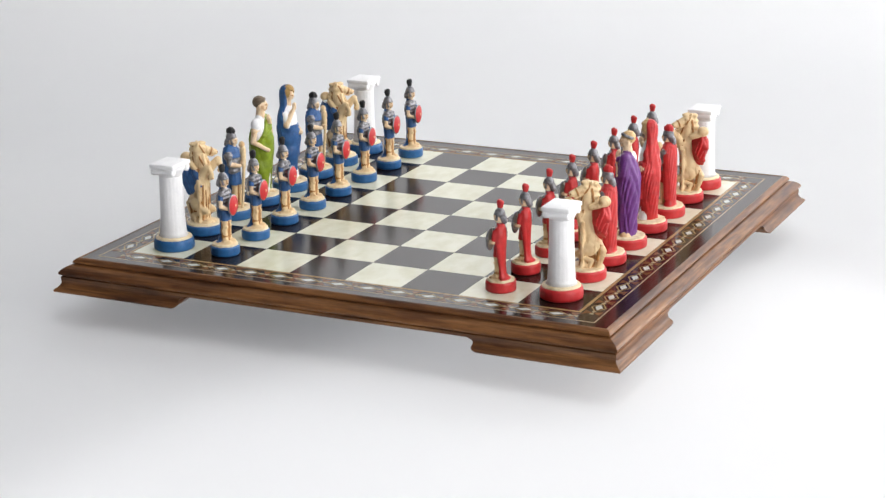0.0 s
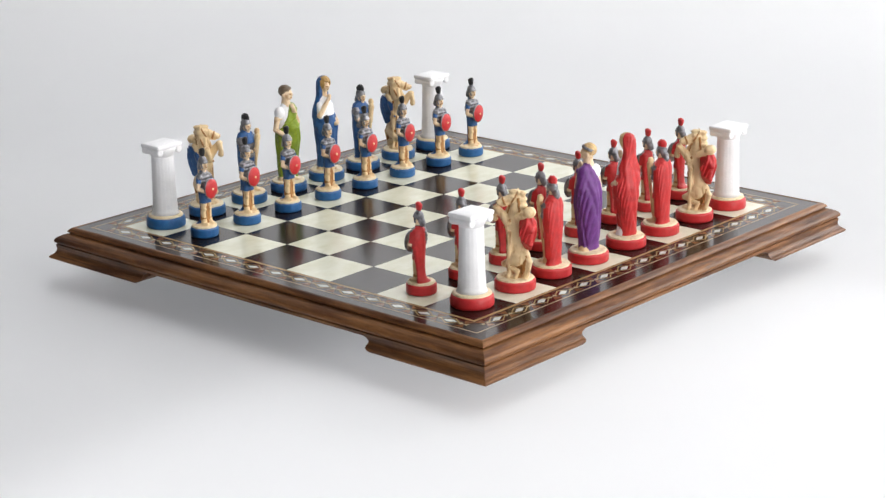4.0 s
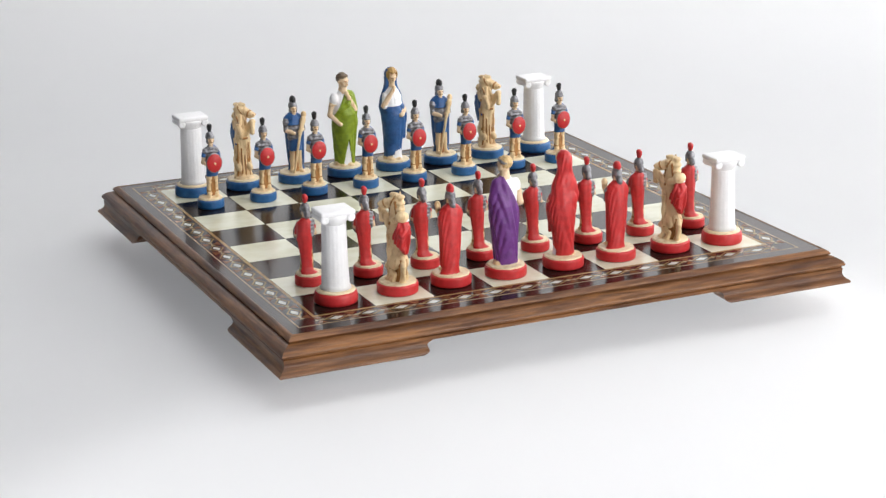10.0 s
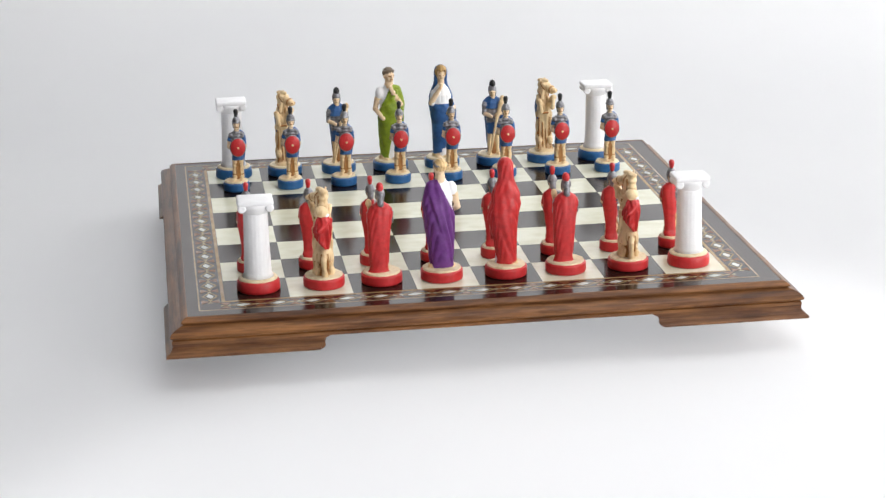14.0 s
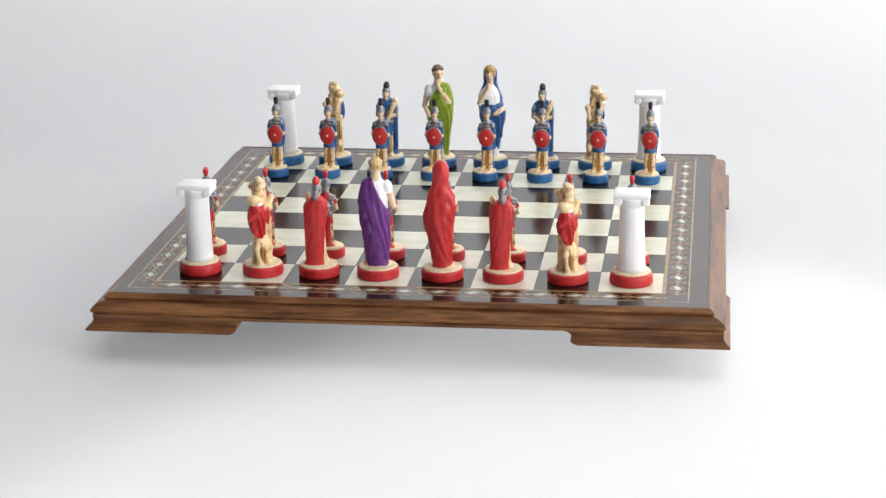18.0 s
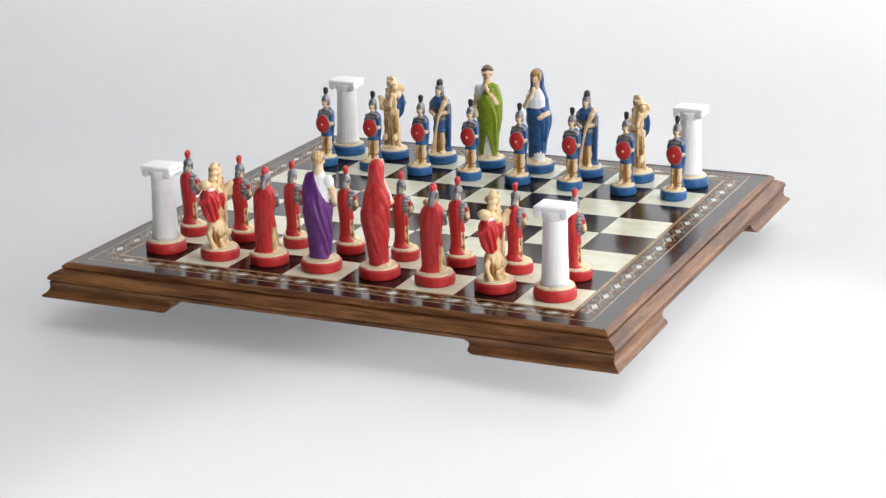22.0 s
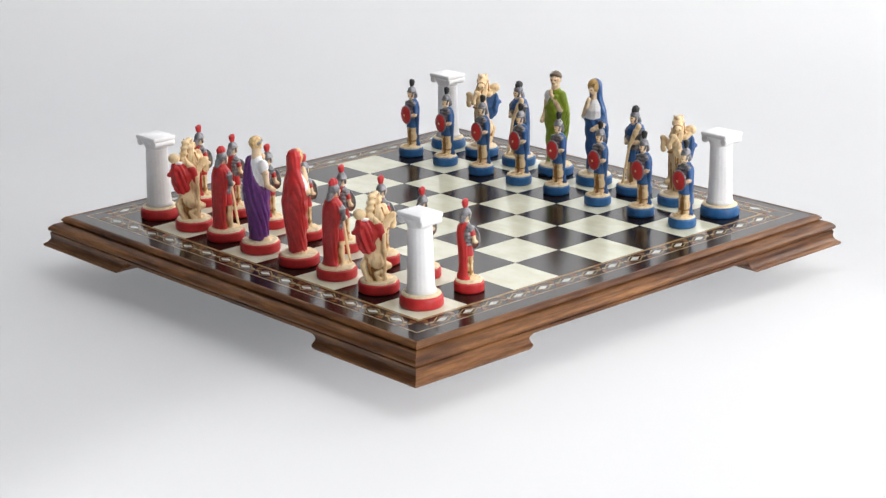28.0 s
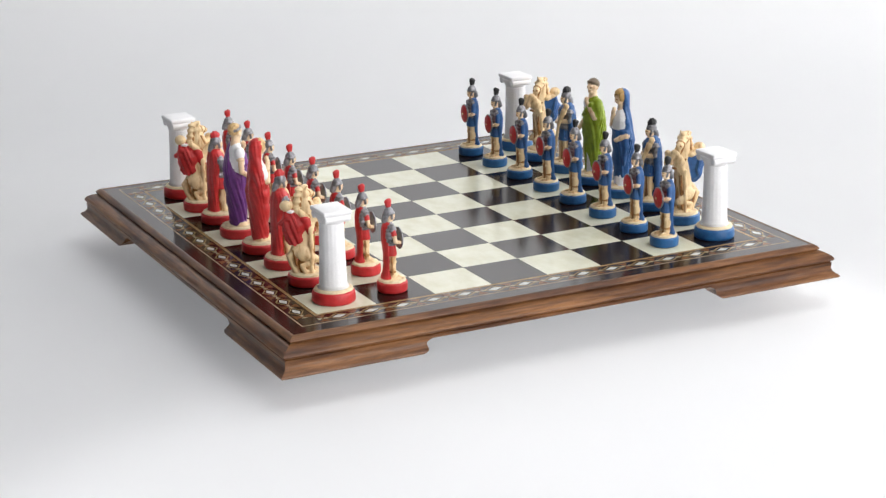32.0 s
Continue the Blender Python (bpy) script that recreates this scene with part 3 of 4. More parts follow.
def officer():
    s = plinth(0.328)
    for side in (-1, 1):
        s += [cap((0.090 * side, -0.06, 0.22), (0.074 * side, -0.05, 0.66), 0.038, 0.056, "cream", 0.01), ell((0.086 * side, -0.04, 0.42), (0.047, 0.058, 0.10), "cream", 0.01),
              ell((0.088 * side, -0.11, 0.214), (0.046, 0.095, 0.034), "cream")]
    s.append(cap((0.0, -0.035, 0.22), (0.0, -0.035, 0.62), 0.068, 0.052, "wash", 0.0))
    s.append(loft([(0.185, 0.055, 0.085, 0.165, 0.100), (0.30, 0.050, 0.09, 0.158, 0.088), (0.60, 0.040, 0.09, 0.176, 0.086), (0.85, 0.028, 0.080, 0.196, 0.098), (1.05, 0.020, 0.065, 0.208, 0.108), (1.17, 0.010, 0.05, 0.216, 0.114),
                   (1.25, 0, 0.04, 0.200, 0.110), (1.31, 0, 0.035, 0.145, 0.092), (1.355, 0, 0.03, 0.08, 0.07)], "cape", 0.02, 5, 0.052, 6.5, 0.7, 1.2, 1.7))
    s.append(cap((0.175, 0.02, 1.16), (0.185, 0.04, 0.34), 0.060, 0.040, "cape", 0.03))
    s.append(cap((-0.10, 0.10, 1.28), (0.10, 0.10, 1.28), 0.034, 0.034, "cape", 0.02))
    s.append(loft([(0.62, 0, -0.03, 0.142, 0.118), (0.86, 0, -0.015, 0.125, 0.105)], "tunic", 0.015, 13, 0.040))
    s.append(ripple(loft([(0.82, 0, -0.015, 0.135, 0.105), (1.05, 0, -0.01, 0.160, 0.115), (1.22, 0, 0, 0.145, 0.095), (1.28, 0, 0, 0.09, 0.07), (1.31, 0, 0, 0.06, 0.05)], "silver", 0.02), 0.006, 70))
    s.append(loft([(1.13, -0.02, -0.03, 0.150, 0.110), (1.24, 0, -0.02, 0.140, 0.100), (1.31, 0, 0, 0.08, 0.07)], "tunic", 0.012, 10, 0.05, 6.0))
    for side in (-1, 1):
        s += [ripple(ell((0.172 * side, 0.0, 1.17), (0.066, 0.080, 0.080), "silver"), 0.005, 110),
              cap((0.185 * side, -0.01, 1.14), (0.195 * side, -0.03, 1.02), 0.048, 0.044, "silver")]
    s += [cap((-0.195, -0.03, 1.02), (-0.06, -0.17, 0.98), 0.042, 0.036, "flesh"), cap((0.195, -0.03, 1.02), (0.05, -0.17, 1.00), 0.042, 0.036, "flesh"),
          cap((-0.10, -0.21, 0.22), (0.055, -0.19, 0.95), 0.024, 0.030, "cream", 0.006), cap((0.055, -0.19, 0.95), (0.165, -0.125, 1.24), 0.036, 0.054, "cream", 0.006),
          ell((0.192, -0.090, 1.315), (0.056, 0.056, 0.070), "cream"), ell((0.150, -0.13, 1.20), (0.054, 0.054, 0.06), "cream"),
          cap((0, 0, 1.28), (0, -0.01, 1.38), 0.054, 0.052, "flesh"), ell((-0.01, -0.02, 1.44), (0.068, 0.078, 0.090), "flesh"),
          ell((-0.01, -0.098, 1.43), (0.015, 0.022, 0.026), "flesh"), ell((-0.01, -0.070, 1.375), (0.032, 0.026, 0.022), "flesh"),
          cut(ell((-0.005, 0.012, 1.490), (0.090, 0.100, 0.105), "silver", 0.008), lambda x, y, z: 1.470 - z - np.clip(y - 0.0, 0, 0.06) * 2.0),
          cap((0.066, -0.02, 1.45), (0.052, -0.04, 1.385), 0.024, 0.020, "silver", 0.006), cap((-0.072, -0.02, 1.45), (-0.060, -0.04, 1.385), 0.024, 0.020, "silver", 0.006),
          cap((0, 0.085, 1.41), (0, 0.105, 1.35), 0.060, 0.055, "silver", 0.01)]
    s.append(cut(ripple(ell((0, 0.018, 1.600), (0.064, 0.084, 0.082), "crest", 0.0), 0.004, 120, 1), lambda x, y, z: 1.55 - z - np.clip(y, 0, 0.1) * 0.5))
    s += face(-0.01, -0.098, 1.437, 0.066)
    verts, faces, roles = sculpt(s, 0.36, 0.36, 1.74)
    verts[:, 0] *= 1 - 0.11 * np.clip((verts[:, 2] / SQ - 0.20) / 0.10, 0, 1)
    return verts, faces, roles


def ruler():
    """A toga over the figure's left shoulder (+x), the right shoulder bare of it."""
    s = plinth(0.338)
    body = [(0.185, 0.0, 0.02, 0.186, 0.144), (0.30, 0.0, 0.015, 0.186, 0.146), (0.60, 0.005, 0.008, 0.208, 0.172), (0.95, 0.028, 0.012, 0.242, 0.204), (1.22, 0.028, 0.012, 0.252, 0.204),
            (1.46, 0.012, 0.01, 0.236, 0.160), (1.60, 0.01, 0.01, 0.185, 0.118), (1.68, 0, 0.0, 0.115, 0.085), (1.74, 0, 0.0, 0.06, 0.06)]
    s.append(loft([(z, cx, cy, rx * 0.84, ry * 0.84) for z, cx, cy, rx, ry in body], "white", 0.02, 16, 0.02, 1.0))
    hem = lambda x, y, z: (z - (np.where(y < 0.0, 1.62, 1.57) + 2.2 * x)) * 0.4
    low = lambda x, y, z: np.where(y < 0.02, (0.22 + 5.5 * np.clip(0.095 - np.abs(x - 0.040), 0, 0.1) - z) * 0.18, 0.215 - z)
    s.append(cut(loft(body, "robe", 0.012, 9, 0.058, 12.0, 0.4, 1.9, 1.5), hem, low))
    s.append(cap((0.15, 0.01, 1.60), (0.225, 0.03, 1.30), 0.080, 0.070, "robe", 0.05))
    s += [cap((0.225, -0.02, 1.30), (0.185, -0.03, 0.62), 0.046, 0.034, "robe", 0.03), cap((0.185, -0.03, 0.62), (0.158, -0.045, 0.245), 0.034, 0.028, "robe", 0.03)]
    s += [cap((-0.13, -0.135, 1.32), (0.04, -0.165, 1.44), 0.030, 0.034, "robe", 0.04), cap((0.04, -0.165, 1.44), (0.13, -0.12, 1.58), 0.034, 0.034, "robe", 0.04),
          ell((-0.205, -0.01, 1.425), (0.066, 0.066, 0.016), "cream", 0.006)]
    s += [cap((0.205, -0.07, 1.30), (0.035, -0.165, 1.62), 0.052, 0.036, "flesh"), ell((0.02, -0.150, 1.66), (0.042, 0.040, 0.050), "flesh"),
          ell((-0.175, 0.0, 1.53), (0.088, 0.090, 0.125), "white"), cap((-0.222, 0.0, 1.44), (-0.268, 0.01, 1.22), 0.054, 0.048, "flesh"),
          cap((-0.268, 0.01, 1.22), (-0.165, -0.195, 1.08), 0.046, 0.038, "flesh"), ell((-0.145, -0.220, 1.065), (0.044, 0.046, 0.042), "flesh")]
    s += [ell((0.08, -0.10, 0.205), (0.05, 0.11, 0.03), "cream"), ell((-0.08, -0.08, 0.205), (0.05, 0.11, 0.03), "cream"), cap((-0.12, 0.0, 0.20), (0.12, 0.02, 0.20), 0.10, 0.10, "cream", 0.03)]
    head = [cap((0, 0, 1.66), (0, -0.01, 1.80), 0.084, 0.074, "flesh"), ell((0, -0.02, 1.885), (0.093, 0.104, 0.122), "flesh"),
          ell((0, -0.126, 1.870), (0.017, 0.028, 0.034), "flesh"), ell((0, -0.096, 1.80), (0.046, 0.034, 0.030), "flesh"), ell((0, -0.108, 1.915), (0.056, 0.022, 0.014), "flesh", 0.008),
          ell((0.095, 0.0, 1.87), (0.017, 0.025, 0.036), "flesh"), ell((-0.095, 0.0, 1.87), (0.017, 0.025, 0.036), "flesh"),
          cut(ripple(ell((0, 0.012, 1.935), (0.109, 0.118, 0.118), "hair", 0.01), 0.004, 130, 0), lambda x, y, z: 1.945 - z - np.clip(y + 0.05, 0, 0.1) * 1.0),
          cut(ell((0, 0.0, 1.945), (0.119, 0.132, 0.104), "laurel", 0.0), lambda x, y, z: np.abs(z - 1.965 + y * 0.40) - 0.024, lambda x, y, z: y - 0.10)]
    head += face(0, -0.122, 1.872, 0.088)
    s += [spin(h, 24) for h in head]
    return sculpt(s, 0.37, 0.37, 2.10)


def consort():
    """A long veil from the crown to the hem, open on a white bodice in front."""
    s = plinth(0.338)
    s.append(loft([(0.185, 0.05, -0.03, 0.120, 0.115), (0.36, 0.03, -0.02, 0.130, 0.110), (0.50, 0, 0, 0.10, 0.10)], "white", 0.02, 13, 0.03))
    s.append(cut(loft([(0.20, -0.005, 0.02, 0.165, 0.145), (0.34, 0.0, 0.02, 0.165, 0.142), (0.65, 0.015, 0.01, 0.188, 0.160), (0.95, 0.045, 0.01, 0.236, 0.184), (1.12, 0.04, 0.01, 0.244, 0.184),
                       (1.28, 0.01, 0.01, 0.225, 0.150), (1.34, 0, 0.01, 0.16, 0.11)],
                      "robe", 0.02, 7, 0.060, 12.0, 0.9, 1.7, 1.7), lambda x, y, z: (0.235 + np.clip(-y, 0, 1) * 0.5 + 0.6 * np.clip(x, 0, 1) - z) * 0.6))
    s.append(loft([(1.22, 0, -0.012, 0.165, 0.118), (1.30, 0, -0.014, 0.185, 0.134), (1.45, 0, -0.01, 0.190, 0.122), (1.58, 0, 0, 0.13, 0.09), (1.67, 0, 0, 0.06, 0.05)], "white", 0.02, 13, 0.018))
    s.append(cut(loft([(0.22, -0.005, 0.05, 0.150, 0.108), (0.32, 0.0, 0.05, 0.150, 0.108), (0.60, 0.02, 0.05, 0.172, 0.130), (0.90, 0.035, 0.055, 0.212, 0.152), (1.10, 0.035, 0.055, 0.232, 0.162), (1.26, 0.0, 0.045, 0.238, 0.152), (1.42, 0, 0.04, 0.226, 0.135),
                       (1.55, 0, 0.04, 0.180, 0.118), (1.64, 0, 0.038, 0.146, 0.110), (1.72, 0, 0.036, 0.128, 0.110), (1.84, 0, 0.028, 0.128, 0.122), (1.94, 0, 0.022, 0.124, 0.122), (2.01, 0, 0.02, 0.092, 0.096), (2.050, 0, 0.02, 0.04, 0.04)],
                      "robe", 0.012, 6, 0.056, 10.0, 2.0, 1.2, 1.7),
                 lambda x, y, z: np.where(x < -0.04, -0.010 - y - 0.06 * np.clip(z - 1.6, 0, 1) - 0.3 * np.clip(1.1 - z, 0, 0.3), np.minimum(-(y + 0.005), np.abs(x) * -0.9 + 0.136 + np.clip(1.70 - z, 0, 0.3) * 0.12))))
    s += [cap((-0.145, -0.02, 1.50), (-0.178, -0.07, 1.29), 0.052, 0.052, "white", 0.02), cap((-0.20, -0.07, 1.30), (-0.03, -0.155, 1.62), 0.050, 0.036, "flesh"), ell((-0.01, -0.145, 1.665), (0.040, 0.038, 0.052), "flesh"),
          cap((0.22, -0.03, 1.18), (0.15, -0.17, 1.12), 0.060, 0.040, "flesh"), ell((0.12, -0.185, 1.10), (0.045, 0.04, 0.04), "flesh"),
          cap((0.235, -0.05, 1.12), (0.21, -0.07, 0.62), 0.040, 0.026, "robe", 0.03), cap((0.02, 0.0, 0.20), (-0.05, 0.02, 0.20), 0.13, 0.13, "cream", 0.03)]
    s += [cap((0, 0, 1.62), (0, -0.01, 1.78), 0.062, 0.058, "flesh"), ell((0, -0.035, 1.850), (0.078, 0.090, 0.108), "flesh"),
          ell((0, -0.126, 1.838), (0.014, 0.022, 0.028), "flesh"),
          cut(ripple(ell((0, -0.018, 1.915), (0.112, 0.124, 0.138), "hair", 0.012), 0.004, 120, 0), lambda x, y, z: np.minimum(1.950 - z + np.abs(x) * 0.5 - 0.02, 0.074 - np.abs(x)) - np.clip(y + 0.03, 0, 0.2))]
    s += [ell((0.06, -0.12, 0.205), (0.05, 0.09, 0.03), "cream"), ell((-0.08, -0.10, 0.205), (0.06, 0.10, 0.03), "cream")]
    s += face(0, -0.122, 1.842, 0.074)
    return sculpt(s, 0.37, 0.37, 2.08)


def rearing_horse():
    s = plinth(0.328)
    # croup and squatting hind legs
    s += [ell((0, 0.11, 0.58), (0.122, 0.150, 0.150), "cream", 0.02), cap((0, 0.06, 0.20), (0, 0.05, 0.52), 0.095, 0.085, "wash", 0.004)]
    for side in (-1, 1):
        s += [ell((0.092 * side, 0.07, 0.53), (0.072, 0.125, 0.130), "cream", 0.006),
              cap((0.100 * side, 0.04, 0.50), (0.118 * side, -0.11, 0.41), 0.080, 0.056, "cream", 0.006),
              cap((0.118 * side, -0.11, 0.41), (0.112 * side, 0.12, 0.325), 0.046, 0.040, "cream", 0.003),
              ell((0.112 * side, 0.125, 0.335), (0.034, 0.036, 0.042), "cream", 0.004),
              cap((0.112 * side, 0.12, 0.31), (0.110 * side, 0.09, 0.225), 0.036, 0.040, "cream", 0.003), ell((0.112 * side, 0.06, 0.218), (0.048, 0.068, 0.036), "cream", 0.004)]
    # body, chest and neck
    s += [cap((0, 0.08, 0.62), (0, -0.01, 1.10), 0.108, 0.104, "cream", 0.03), ell((0, -0.06, 1.12), (0.108, 0.09, 0.13), "cream", 0.02),
          cap((0, -0.01, 1.20), (0, 0.045, 1.48), 0.108, 0.084, "cream", 0.02), cap((0.055, -0.10, 1.30), (0.02, -0.05, 1.46), 0.028, 0.024, "cream", 0.004), cap((-0.055, -0.10, 1.30), (-0.02, -0.05, 1.46), 0.028, 0.024, "cream", 0.004),
          ell((0.050, -0.125, 1.13), (0.052, 0.040, 0.085), "cream", 0.004), ell((-0.050, -0.125, 1.13), (0.052, 0.040, 0.085), "cream", 0.004)]
    # the rock and hanging drapery under the belly
    s += [loft([(0.19, 0, -0.015, 0.180, 0.095), (0.26, 0, -0.012, 0.160, 0.070), (0.55, 0, -0.010, 0.150, 0.060), (0.85, 0, -0.025, 0.158, 0.068), (1.06, 0, -0.045, 0.150, 0.086), (1.14, 0, -0.03, 0.10, 0.07)], "cream", 0.006, 5, 0.085, 2.0, 1.1)]
    for side in (-1, 1):
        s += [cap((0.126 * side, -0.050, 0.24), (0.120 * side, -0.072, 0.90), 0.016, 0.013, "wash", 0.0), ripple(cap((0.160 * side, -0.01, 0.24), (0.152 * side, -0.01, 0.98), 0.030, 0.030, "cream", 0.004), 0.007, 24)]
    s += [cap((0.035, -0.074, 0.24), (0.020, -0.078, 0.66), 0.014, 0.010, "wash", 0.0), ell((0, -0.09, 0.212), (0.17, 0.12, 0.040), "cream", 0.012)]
    # forelegs: one thrown up and folded over, one hanging
    s += [cap((0.085, -0.07, 1.14), (0.125, -0.215, 1.345), 0.082, 0.058, "cream", 0.012), ell((0.125, -0.222, 1.360), (0.056, 0.056, 0.056), "cream", 0.004),
          cap((0.125, -0.225, 1.360), (0.122, -0.285, 1.215), 0.048, 0.038, "cream", 0.003), cap((0.122, -0.285, 1.215), (0.120, -0.280, 1.165), 0.042, 0.052, "cream", 0.003),
          cap((-0.085, -0.07, 1.12), (-0.130, -0.180, 1.270), 0.080, 0.056, "cream", 0.012), ell((-0.130, -0.186, 1.285), (0.055, 0.055, 0.054), "cream", 0.004),
          cap((-0.130, -0.186, 1.285), (-0.115, -0.232, 1.130), 0.047, 0.037, "cream", 0.003), cap((-0.115, -0.232, 1.130), (-0.108, -0.215, 1.075), 0.040, 0.052, "cream", 0.003)]
    # head turned to the horse's left, with ears, bridle and mane
    head = [ell((0, 0.030, 1.560), (0.092, 0.112, 0.100), "cream", 0.015), cap((0, -0.03, 1.550), (0, -0.200, 1.480), 0.078, 0.054, "cream", 0.015),
            ell((0, -0.215, 1.475), (0.058, 0.042, 0.052), "cream", 0.006), cap((0, 0.0, 1.485), (0, -0.16, 1.430), 0.052, 0.034, "cream", 0.01)]
    for side in (-1, 1):
        head += [ell((0.072 * side, -0.020, 1.590), (0.024, 0.036, 0.024), "cream", 0.006), ell((0.034 * side, -0.246, 1.486), (0.015, 0.015, 0.015), "wash", 0.0),
                 cap((0.050 * side, 0.060, 1.62), (0.066 * side, 0.055, 1.690), 0.028, 0.012, "cream", 0.006)]
    head += [cut(ell((0, -0.14, 1.505), (0.076, 0.06, 0.078), "wash", 0.0), lambda x, y, z: np.abs(y + 0.150 + (z - 1.51) * 0.3) - 0.012),
             cut(ell((0, 0.015, 1.555), (0.100, 0.120, 0.107), "wash", 0.0), lambda x, y, z: np.abs(y + 0.010 - (z - 1.55) * 0.5) - 0.011),
             ell((0, 0.00, 1.660), (0.046, 0.080, 0.042), "cream", 0.012), ripple(cap((0.02, 0.07, 1.66), (0.05, 0.12, 1.46), 0.040, 0.048, "cream", 0.004), 0.008, 75)]
    s += [spin(h, 40, 0.0, 0.03) for h in head]
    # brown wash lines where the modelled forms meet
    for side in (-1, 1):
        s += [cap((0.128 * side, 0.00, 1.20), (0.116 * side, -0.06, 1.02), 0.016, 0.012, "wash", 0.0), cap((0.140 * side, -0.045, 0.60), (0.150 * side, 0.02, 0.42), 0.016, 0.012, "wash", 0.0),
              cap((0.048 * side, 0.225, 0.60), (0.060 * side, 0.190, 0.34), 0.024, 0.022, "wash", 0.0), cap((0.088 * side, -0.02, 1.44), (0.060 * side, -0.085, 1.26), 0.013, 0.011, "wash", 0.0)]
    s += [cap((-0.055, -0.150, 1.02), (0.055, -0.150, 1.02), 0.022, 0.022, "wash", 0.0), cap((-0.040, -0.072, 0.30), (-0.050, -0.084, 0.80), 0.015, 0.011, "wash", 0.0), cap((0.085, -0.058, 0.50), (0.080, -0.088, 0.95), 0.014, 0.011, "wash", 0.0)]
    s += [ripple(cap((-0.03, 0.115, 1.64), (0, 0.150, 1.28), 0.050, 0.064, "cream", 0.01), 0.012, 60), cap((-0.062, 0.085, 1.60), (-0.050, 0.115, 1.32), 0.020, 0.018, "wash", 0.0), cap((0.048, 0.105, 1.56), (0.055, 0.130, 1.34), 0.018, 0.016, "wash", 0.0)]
    # saddle cloth in folds, the round shield over it, the tail
    s.append(cut(loft([(0.56, 0.00, 0.120, 0.090, 0.110), (0.75, 0.02, 0.150, 0.125, 0.150), (0.92, 0.02, 0.170, 0.152, 0.170), (1.06, 0.02, 0.185, 0.164, 0.180), (1.17, 0.02, 0.190, 0.148, 0.168), (1.24, 0.02, 0.205, 0.118, 0.135), (1.31, 0.02, 0.220, 0.06, 0.09)],
                      "cloth", 0.008, 5, 0.105, 9.0, 0.6, 2.2, 1.7),
                 lambda x, y, z: (np.clip(0.03 + 1.6 * x, -0.06, 0.19) + 0.30 * np.abs(z - 0.98) - y) * 0.5, lambda x, y, z: (0.650 + 0.04 * np.sin(13 * x + 2) + np.clip(0.20 - y, 0, 1) * 0.85 + 1.5 * np.clip(x + 0.02, 0, 0.2) - z) * 0.6))
    s += [cap((-0.115, 0.06, 1.14), (-0.120, -0.02, 0.90), 0.066, 0.044, "cloth", 0.03), cap((-0.06, 0.30, 1.18), (0.10, 0.36, 1.06), 0.046, 0.044, "cloth", 0.03), cap((-0.08, 0.16, 0.96), (0.03, 0.30, 0.80), 0.044, 0.034, "cloth", 0.03),
          ell((0.035, 0.292, 1.365), (0.098, 0.088, 0.094), "cream", 0.003), cap((0.09, 0.12, 1.26), (0.06, 0.25, 1.31), 0.055, 0.055, "cream", 0.006),
          ell((-0.045, 0.25, 1.285), (0.052, 0.05, 0.026), "white", 0.004), cap((-0.12, 0.04, 1.16), (-0.06, 0.16, 1.29), 0.044, 0.050, "cream", 0.006),
          cap((0, 0.21, 0.60), (0.02, 0.270, 0.50), 0.050, 0.050, "cream", 0.006), cap((0.02, 0.270, 0.50), (0.012, 0.235, 0.34), 0.050, 0.042, "cream", 0.006), cap((0.012, 0.235, 0.34), (-0.005, 0.20, 0.22), 0.042, 0.056, "cream", 0.006)]
    verts, faces, roles = sculpt(s, 0.36, 0.46, 1.76)
    girth = 1 + 0.11 * np.clip((verts[:, 2] / SQ - 0.20) / 0.15, 0, 1)
    verts[:, :2] *= girth[:, None]
    tall = verts[:, 2] / SQ
    verts[:, 0] *= 1 - 0.20 * np.clip((tall - 0.20) / 0.12, 0, 1) * (1 - np.clip((tall - 1.18) / 0.20, 0, 1))
    return verts, faces, roles


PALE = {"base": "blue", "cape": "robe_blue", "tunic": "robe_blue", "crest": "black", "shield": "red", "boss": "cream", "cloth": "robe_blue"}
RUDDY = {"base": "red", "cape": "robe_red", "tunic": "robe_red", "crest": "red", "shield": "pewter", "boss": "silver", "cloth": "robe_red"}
SIDES = {
    "blue": (PALE, 0.0, 1, {"robe": "green", "hair": "brown_hair", "laurel": "brown_hair"}, {"robe": "robe_blue", "hair": "gold_hair"}),
    "red": (RUDDY, math.pi, -1, {"robe": "purple", "hair": "pale_hair", "laurel": "silver"}, {"robe": "robe_red", "hair": "pale_hair"}),
}


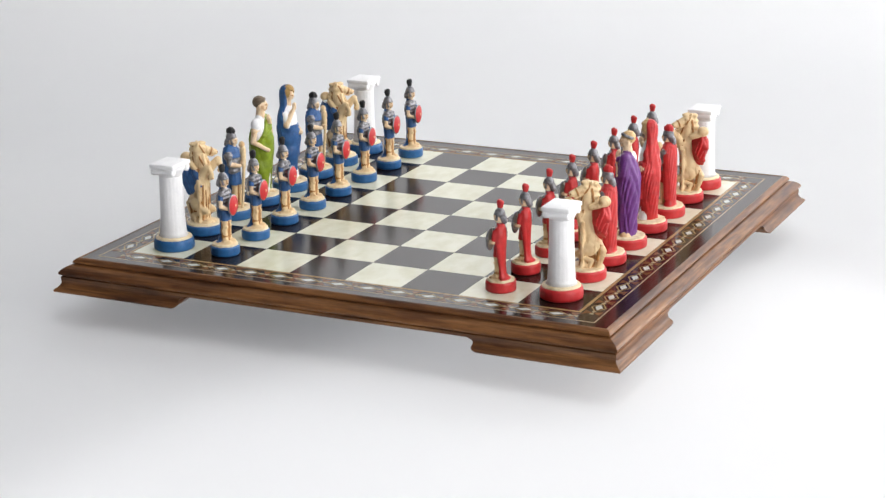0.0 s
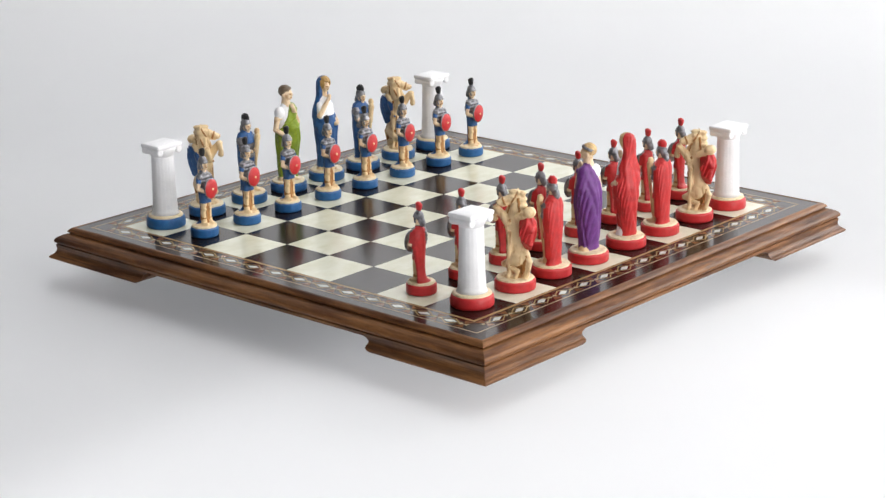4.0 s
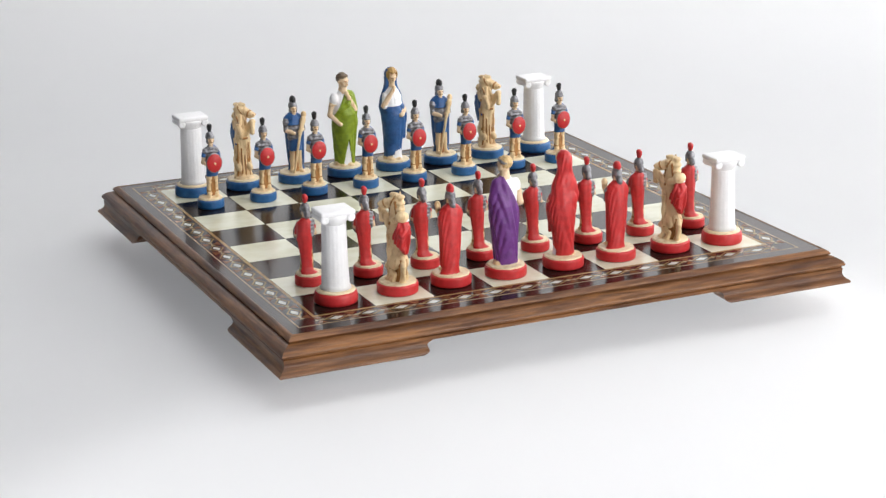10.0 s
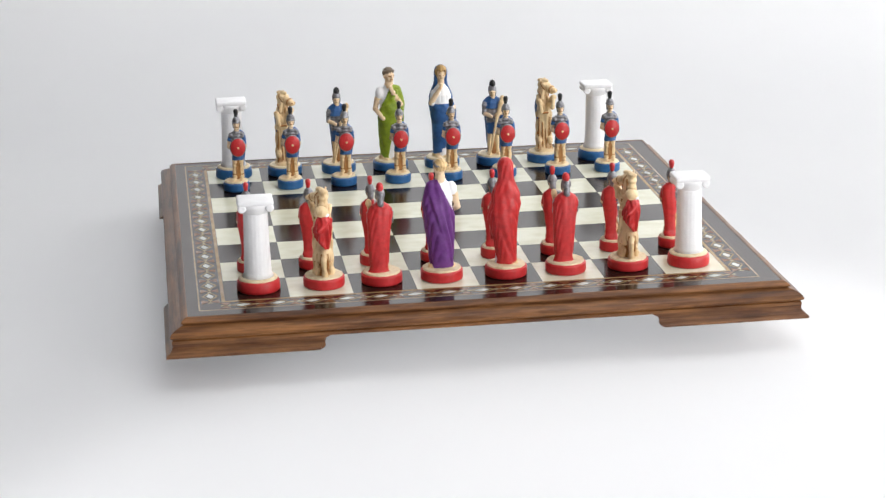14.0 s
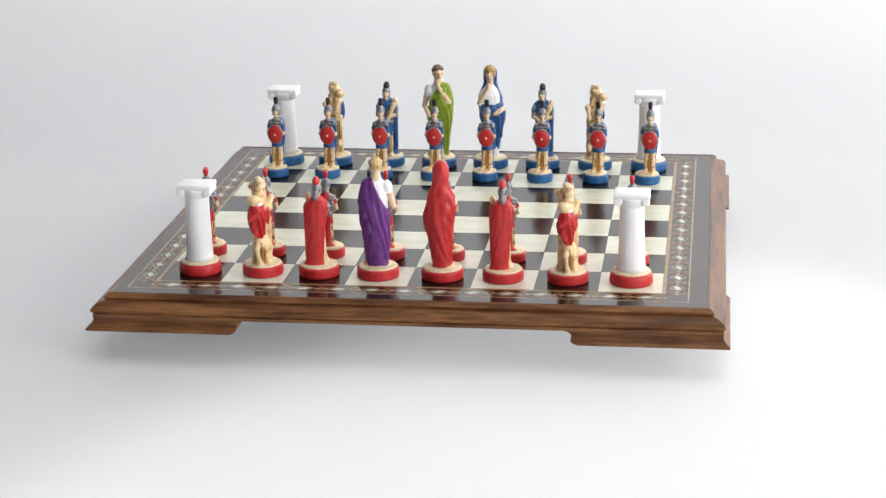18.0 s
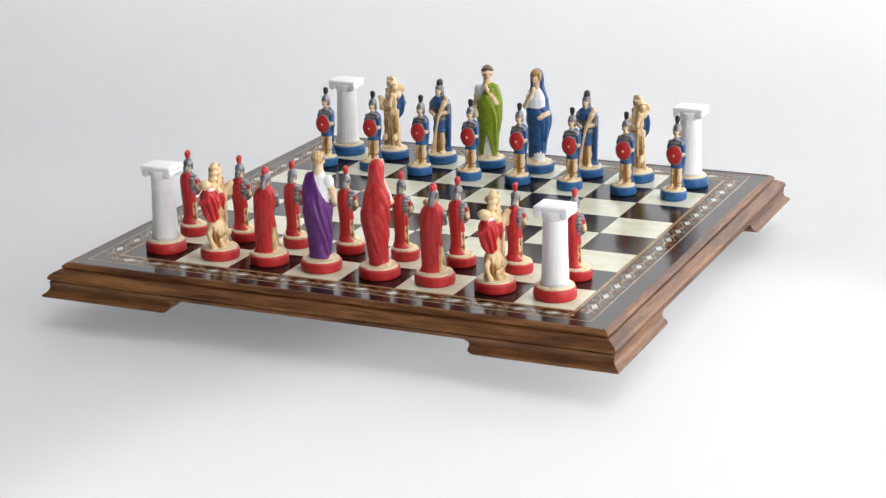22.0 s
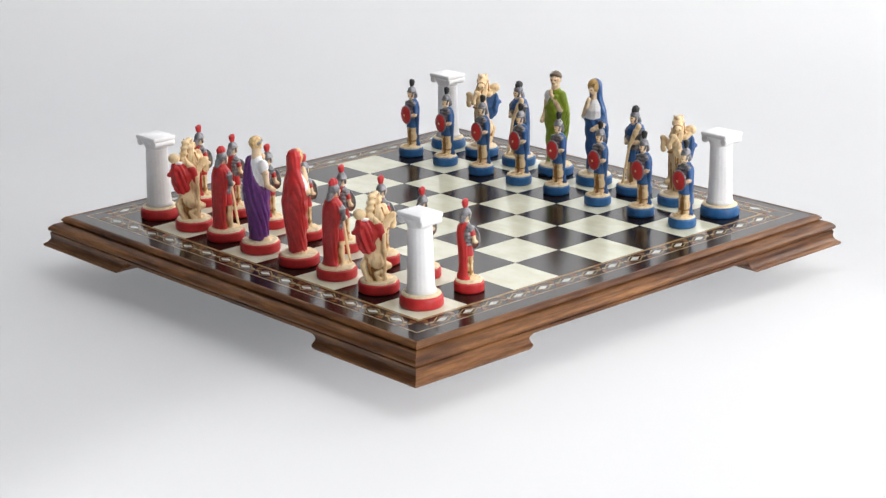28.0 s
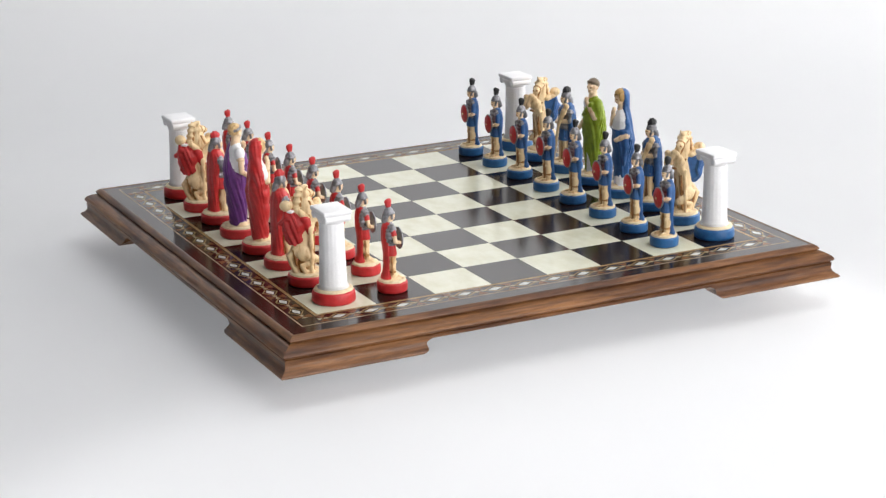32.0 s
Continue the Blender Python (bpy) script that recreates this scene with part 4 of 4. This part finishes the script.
# ---- column pieces ----
def build_column(base_paint, base_word):
    top = new("rook")
    tagged(top, f"white fluted stone column rook on a {base_word} round base", "chess piece", f"{base_word} side chess pieces")
    r = 0.342 * SQ
    v, f = lathe([(r * 0.95, 0), (r * 0.99, 0.0006), (r * 1.005, 0.0018), (r * 0.985, 0.0052), (r * 0.955, 0.0066), (r * 0.90, 0.0074)], 56, 0.012)
    child("base", to_mesh("base", v, f, [M[base_paint]], smooth=True), top)
    v, f = lathe([(r * 0.900, 0.0070), (r * 0.895, 0.0078), (r * 0.86, 0.0084), (r * 0.76, 0.0088), (r * 0.66, 0.0092)], 56, 0.02)
    child("base_rim", to_mesh("base_rim", v, f, [M["ivory"]], smooth=True), top, None, "cream unpainted rim")
    # shaft: twenty shallow flutes, tapering
    sides, rows, verts, faces = 120, 18, [], []
    for k in range(rows + 1):
        t = k / rows
        z = (0.222 + 1.073 * t) * SQ
        rad = (0.222 - 0.030 * t - 0.006 * math.sin(math.pi * t)) * SQ
        if k == 0:
            rad *= 1.12
        for i in range(sides):
            a = 2 * math.pi * i / sides
            flute = 1 - 0.009 * max(0.0, math.sin(a * 20)) * (0 < k < rows)
            rough = 1 + 0.012 * noise.noise((math.cos(a) * 3, math.sin(a) * 3, t * 9))
            verts.append((rad * flute * rough * math.cos(a), rad * flute * rough * math.sin(a), z))
    for k in range(rows):
        for i in range(sides):
            j = (i + 1) % sides
            faces.append((k * sides + i, k * sides + j, (k + 1) * sides + j, (k + 1) * sides + i))
    faces.append(tuple(range(sides - 1, -1, -1)))
    faces.append(tuple(range(rows * sides, (rows + 1) * sides)))
    child("shaft", to_mesh("shaft", verts, faces, [M["white"]], smooth=True), top, None, "white fluted shaft")
    # capital: cushion, two scrolls along y, abacus
    v, f = lathe([(0.188 * SQ, 1.245 * SQ), (0.200 * SQ, 1.285 * SQ), (0.226 * SQ, 1.335 * SQ), (0.246 * SQ, 1.385 * SQ), (0.240 * SQ, 1.415 * SQ)], 40)
    child("capital_cushion", to_mesh("capital_cushion", v, f, [M["white"]], smooth=True), top)
    prof = [(0.020, -0.212), (0.046, -0.216), (0.064, -0.206), (0.069, -0.188), (0.064, -0.10), (0.054, 0.0), (0.064, 0.10), (0.069, 0.188), (0.064, 0.206), (0.046, 0.216), (0.020, 0.212)]
    v, f = lathe([(a * SQ, b_ * SQ) for a, b_ in prof], 28)
    scroll = to_mesh("scroll", v, f, [M["white"]], smooth=True)
    for s in (-1, 1):
        child("scroll", scroll, top, Matrix.Translation((0.214 * s * SQ, 0, 1.366 * SQ)) @ Matrix.Rotation(math.pi / 2, 4, "X"))
    bm = bmesh.new()
    bmesh.ops.create_cube(bm, size=1.0, matrix=Matrix.Translation((0, 0, 1.450 * SQ)) @ Matrix.Diagonal((0.560 * SQ, 0.47 * SQ, 0.080 * SQ, 1)))
    bmesh.ops.bevel(bm, geom=list(bm.edges), offset=0.026 * SQ, segments=3, affect="EDGES", profile=0.5)
    child("abacus", bm_mesh("abacus", bm, M["white"], True), top)
    return top


PIECES = []
RISE = {"blue": {"soldier": 0.985, "officer": 0.965, "king": 0.958, "queen": 0.958, "horse": 0.94},
        "red": {"soldier": 0.945, "officer": 0.965, "king": 0.955, "queen": 0.935, "horse": 0.94}}


NUDGE = {("red", "rook", 0): 0.047, ("red", "horse", 1): 0.082, ("red", "king", 3): -0.038, ("red", "officer", 5): -0.028, ("blue", "soldier", 3): 0.02,
         ("blue", "soldier", 5): 0.033, ("blue", "soldier", 6): 0.07, ("blue", "soldier", 7): 0.027, ("blue", "rook", 7): 0.024, ("blue", "horse", 1): -0.03}   # set down off the square's middle


def build_pieces():
    soldier, captain, king, queen, horse = foot_soldier(), officer(), ruler(), consort(), rearing_horse()
    for side, (palette, turn, way, king_paint, queen_paint) in SIDES.items():
        group = f"{side} side chess pieces"
        looks = {
            "soldier": (soldier, palette, "soldier_pawn", {"blue": "blue soldier pawn statuette with black plume and round red shield",
                                                          "red": "red caped soldier pawn statuette with silver helmet and red plume"}),
            "officer": (captain, palette, "officer_bishop", {"blue": "blue caped officer statuette with black crested helmet and staff",
                                                            "red": "officer statuette in long red cape with red crested helmet"}),
            "king": (king, {**palette, **king_paint}, "ruler_king", {"blue": "standing ruler statuette in olive green toga on blue base",
                                                                    "red": "standing ruler statuette in purple toga on red base"}),
            "queen": (queen, {**palette, **queen_paint}, "lady_queen", {"blue": "lady statuette in dark blue veil and white bodice",
                                                                       "red": "lady statuette in long red hooded veil on red base"}),
            "horse": (horse, palette, "horse_knight", {"blue": "cream rearing horse statuette with blue cloth on blue base",
                                                      "red": "cream rearing horse statuette with red saddle cloth on red base"}),
        }
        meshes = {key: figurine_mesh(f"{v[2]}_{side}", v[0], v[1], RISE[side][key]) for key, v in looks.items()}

        def put(key, i, row):
            me, (_, _, name, labels) = meshes[key], looks[key]
            ob = tagged(new(name, me), labels[side], "chess piece", group)
            PIECES.append((ob, i - 3.5 + NUDGE.get((side, key, i), 0.0), row * way, turn))
        for i, key in enumerate(("horse", "officer", "king", "queen", "officer", "horse"), 1):
            put(key, i, 3.5)
        for i in range(8):
            put("soldier", i, 2.5)
        column = build_column(palette["base"], side)
        PIECES.append((column, -3.5 + NUDGE.get((side, "rook", 0), 0.0), 3.5 * way, turn))
        PIECES.append((copy_thing(column, Matrix()), 3.5 + NUDGE.get((side, "rook", 7), 0.0), 3.5 * way, turn))


build_pieces()


# ---- what turns: the board, all that stands on it, and the table under it ----
def motions():
    times = [0.5 * k for k in range(65)]

    def rows(x, y, z, turn):
        return [(t, Matrix.Rotation(turn_at(t), 4, "Z") @ Matrix.Translation(((x - AXIS[0]) * SQ, (y - AXIS[1]) * SQ, z)) @ Matrix.Rotation(turn, 4, "Z")) for t in times]
    walk(board, rows(0, 0, TOP + FOOT * SQ, 0))
    walk(turntable, rows(AXIS[0], AXIS[1], 0, 0))
    for ob, x, y, turn in PIECES:
        walk(ob, rows(x, y, TOP + 0.00006, turn))


motions()
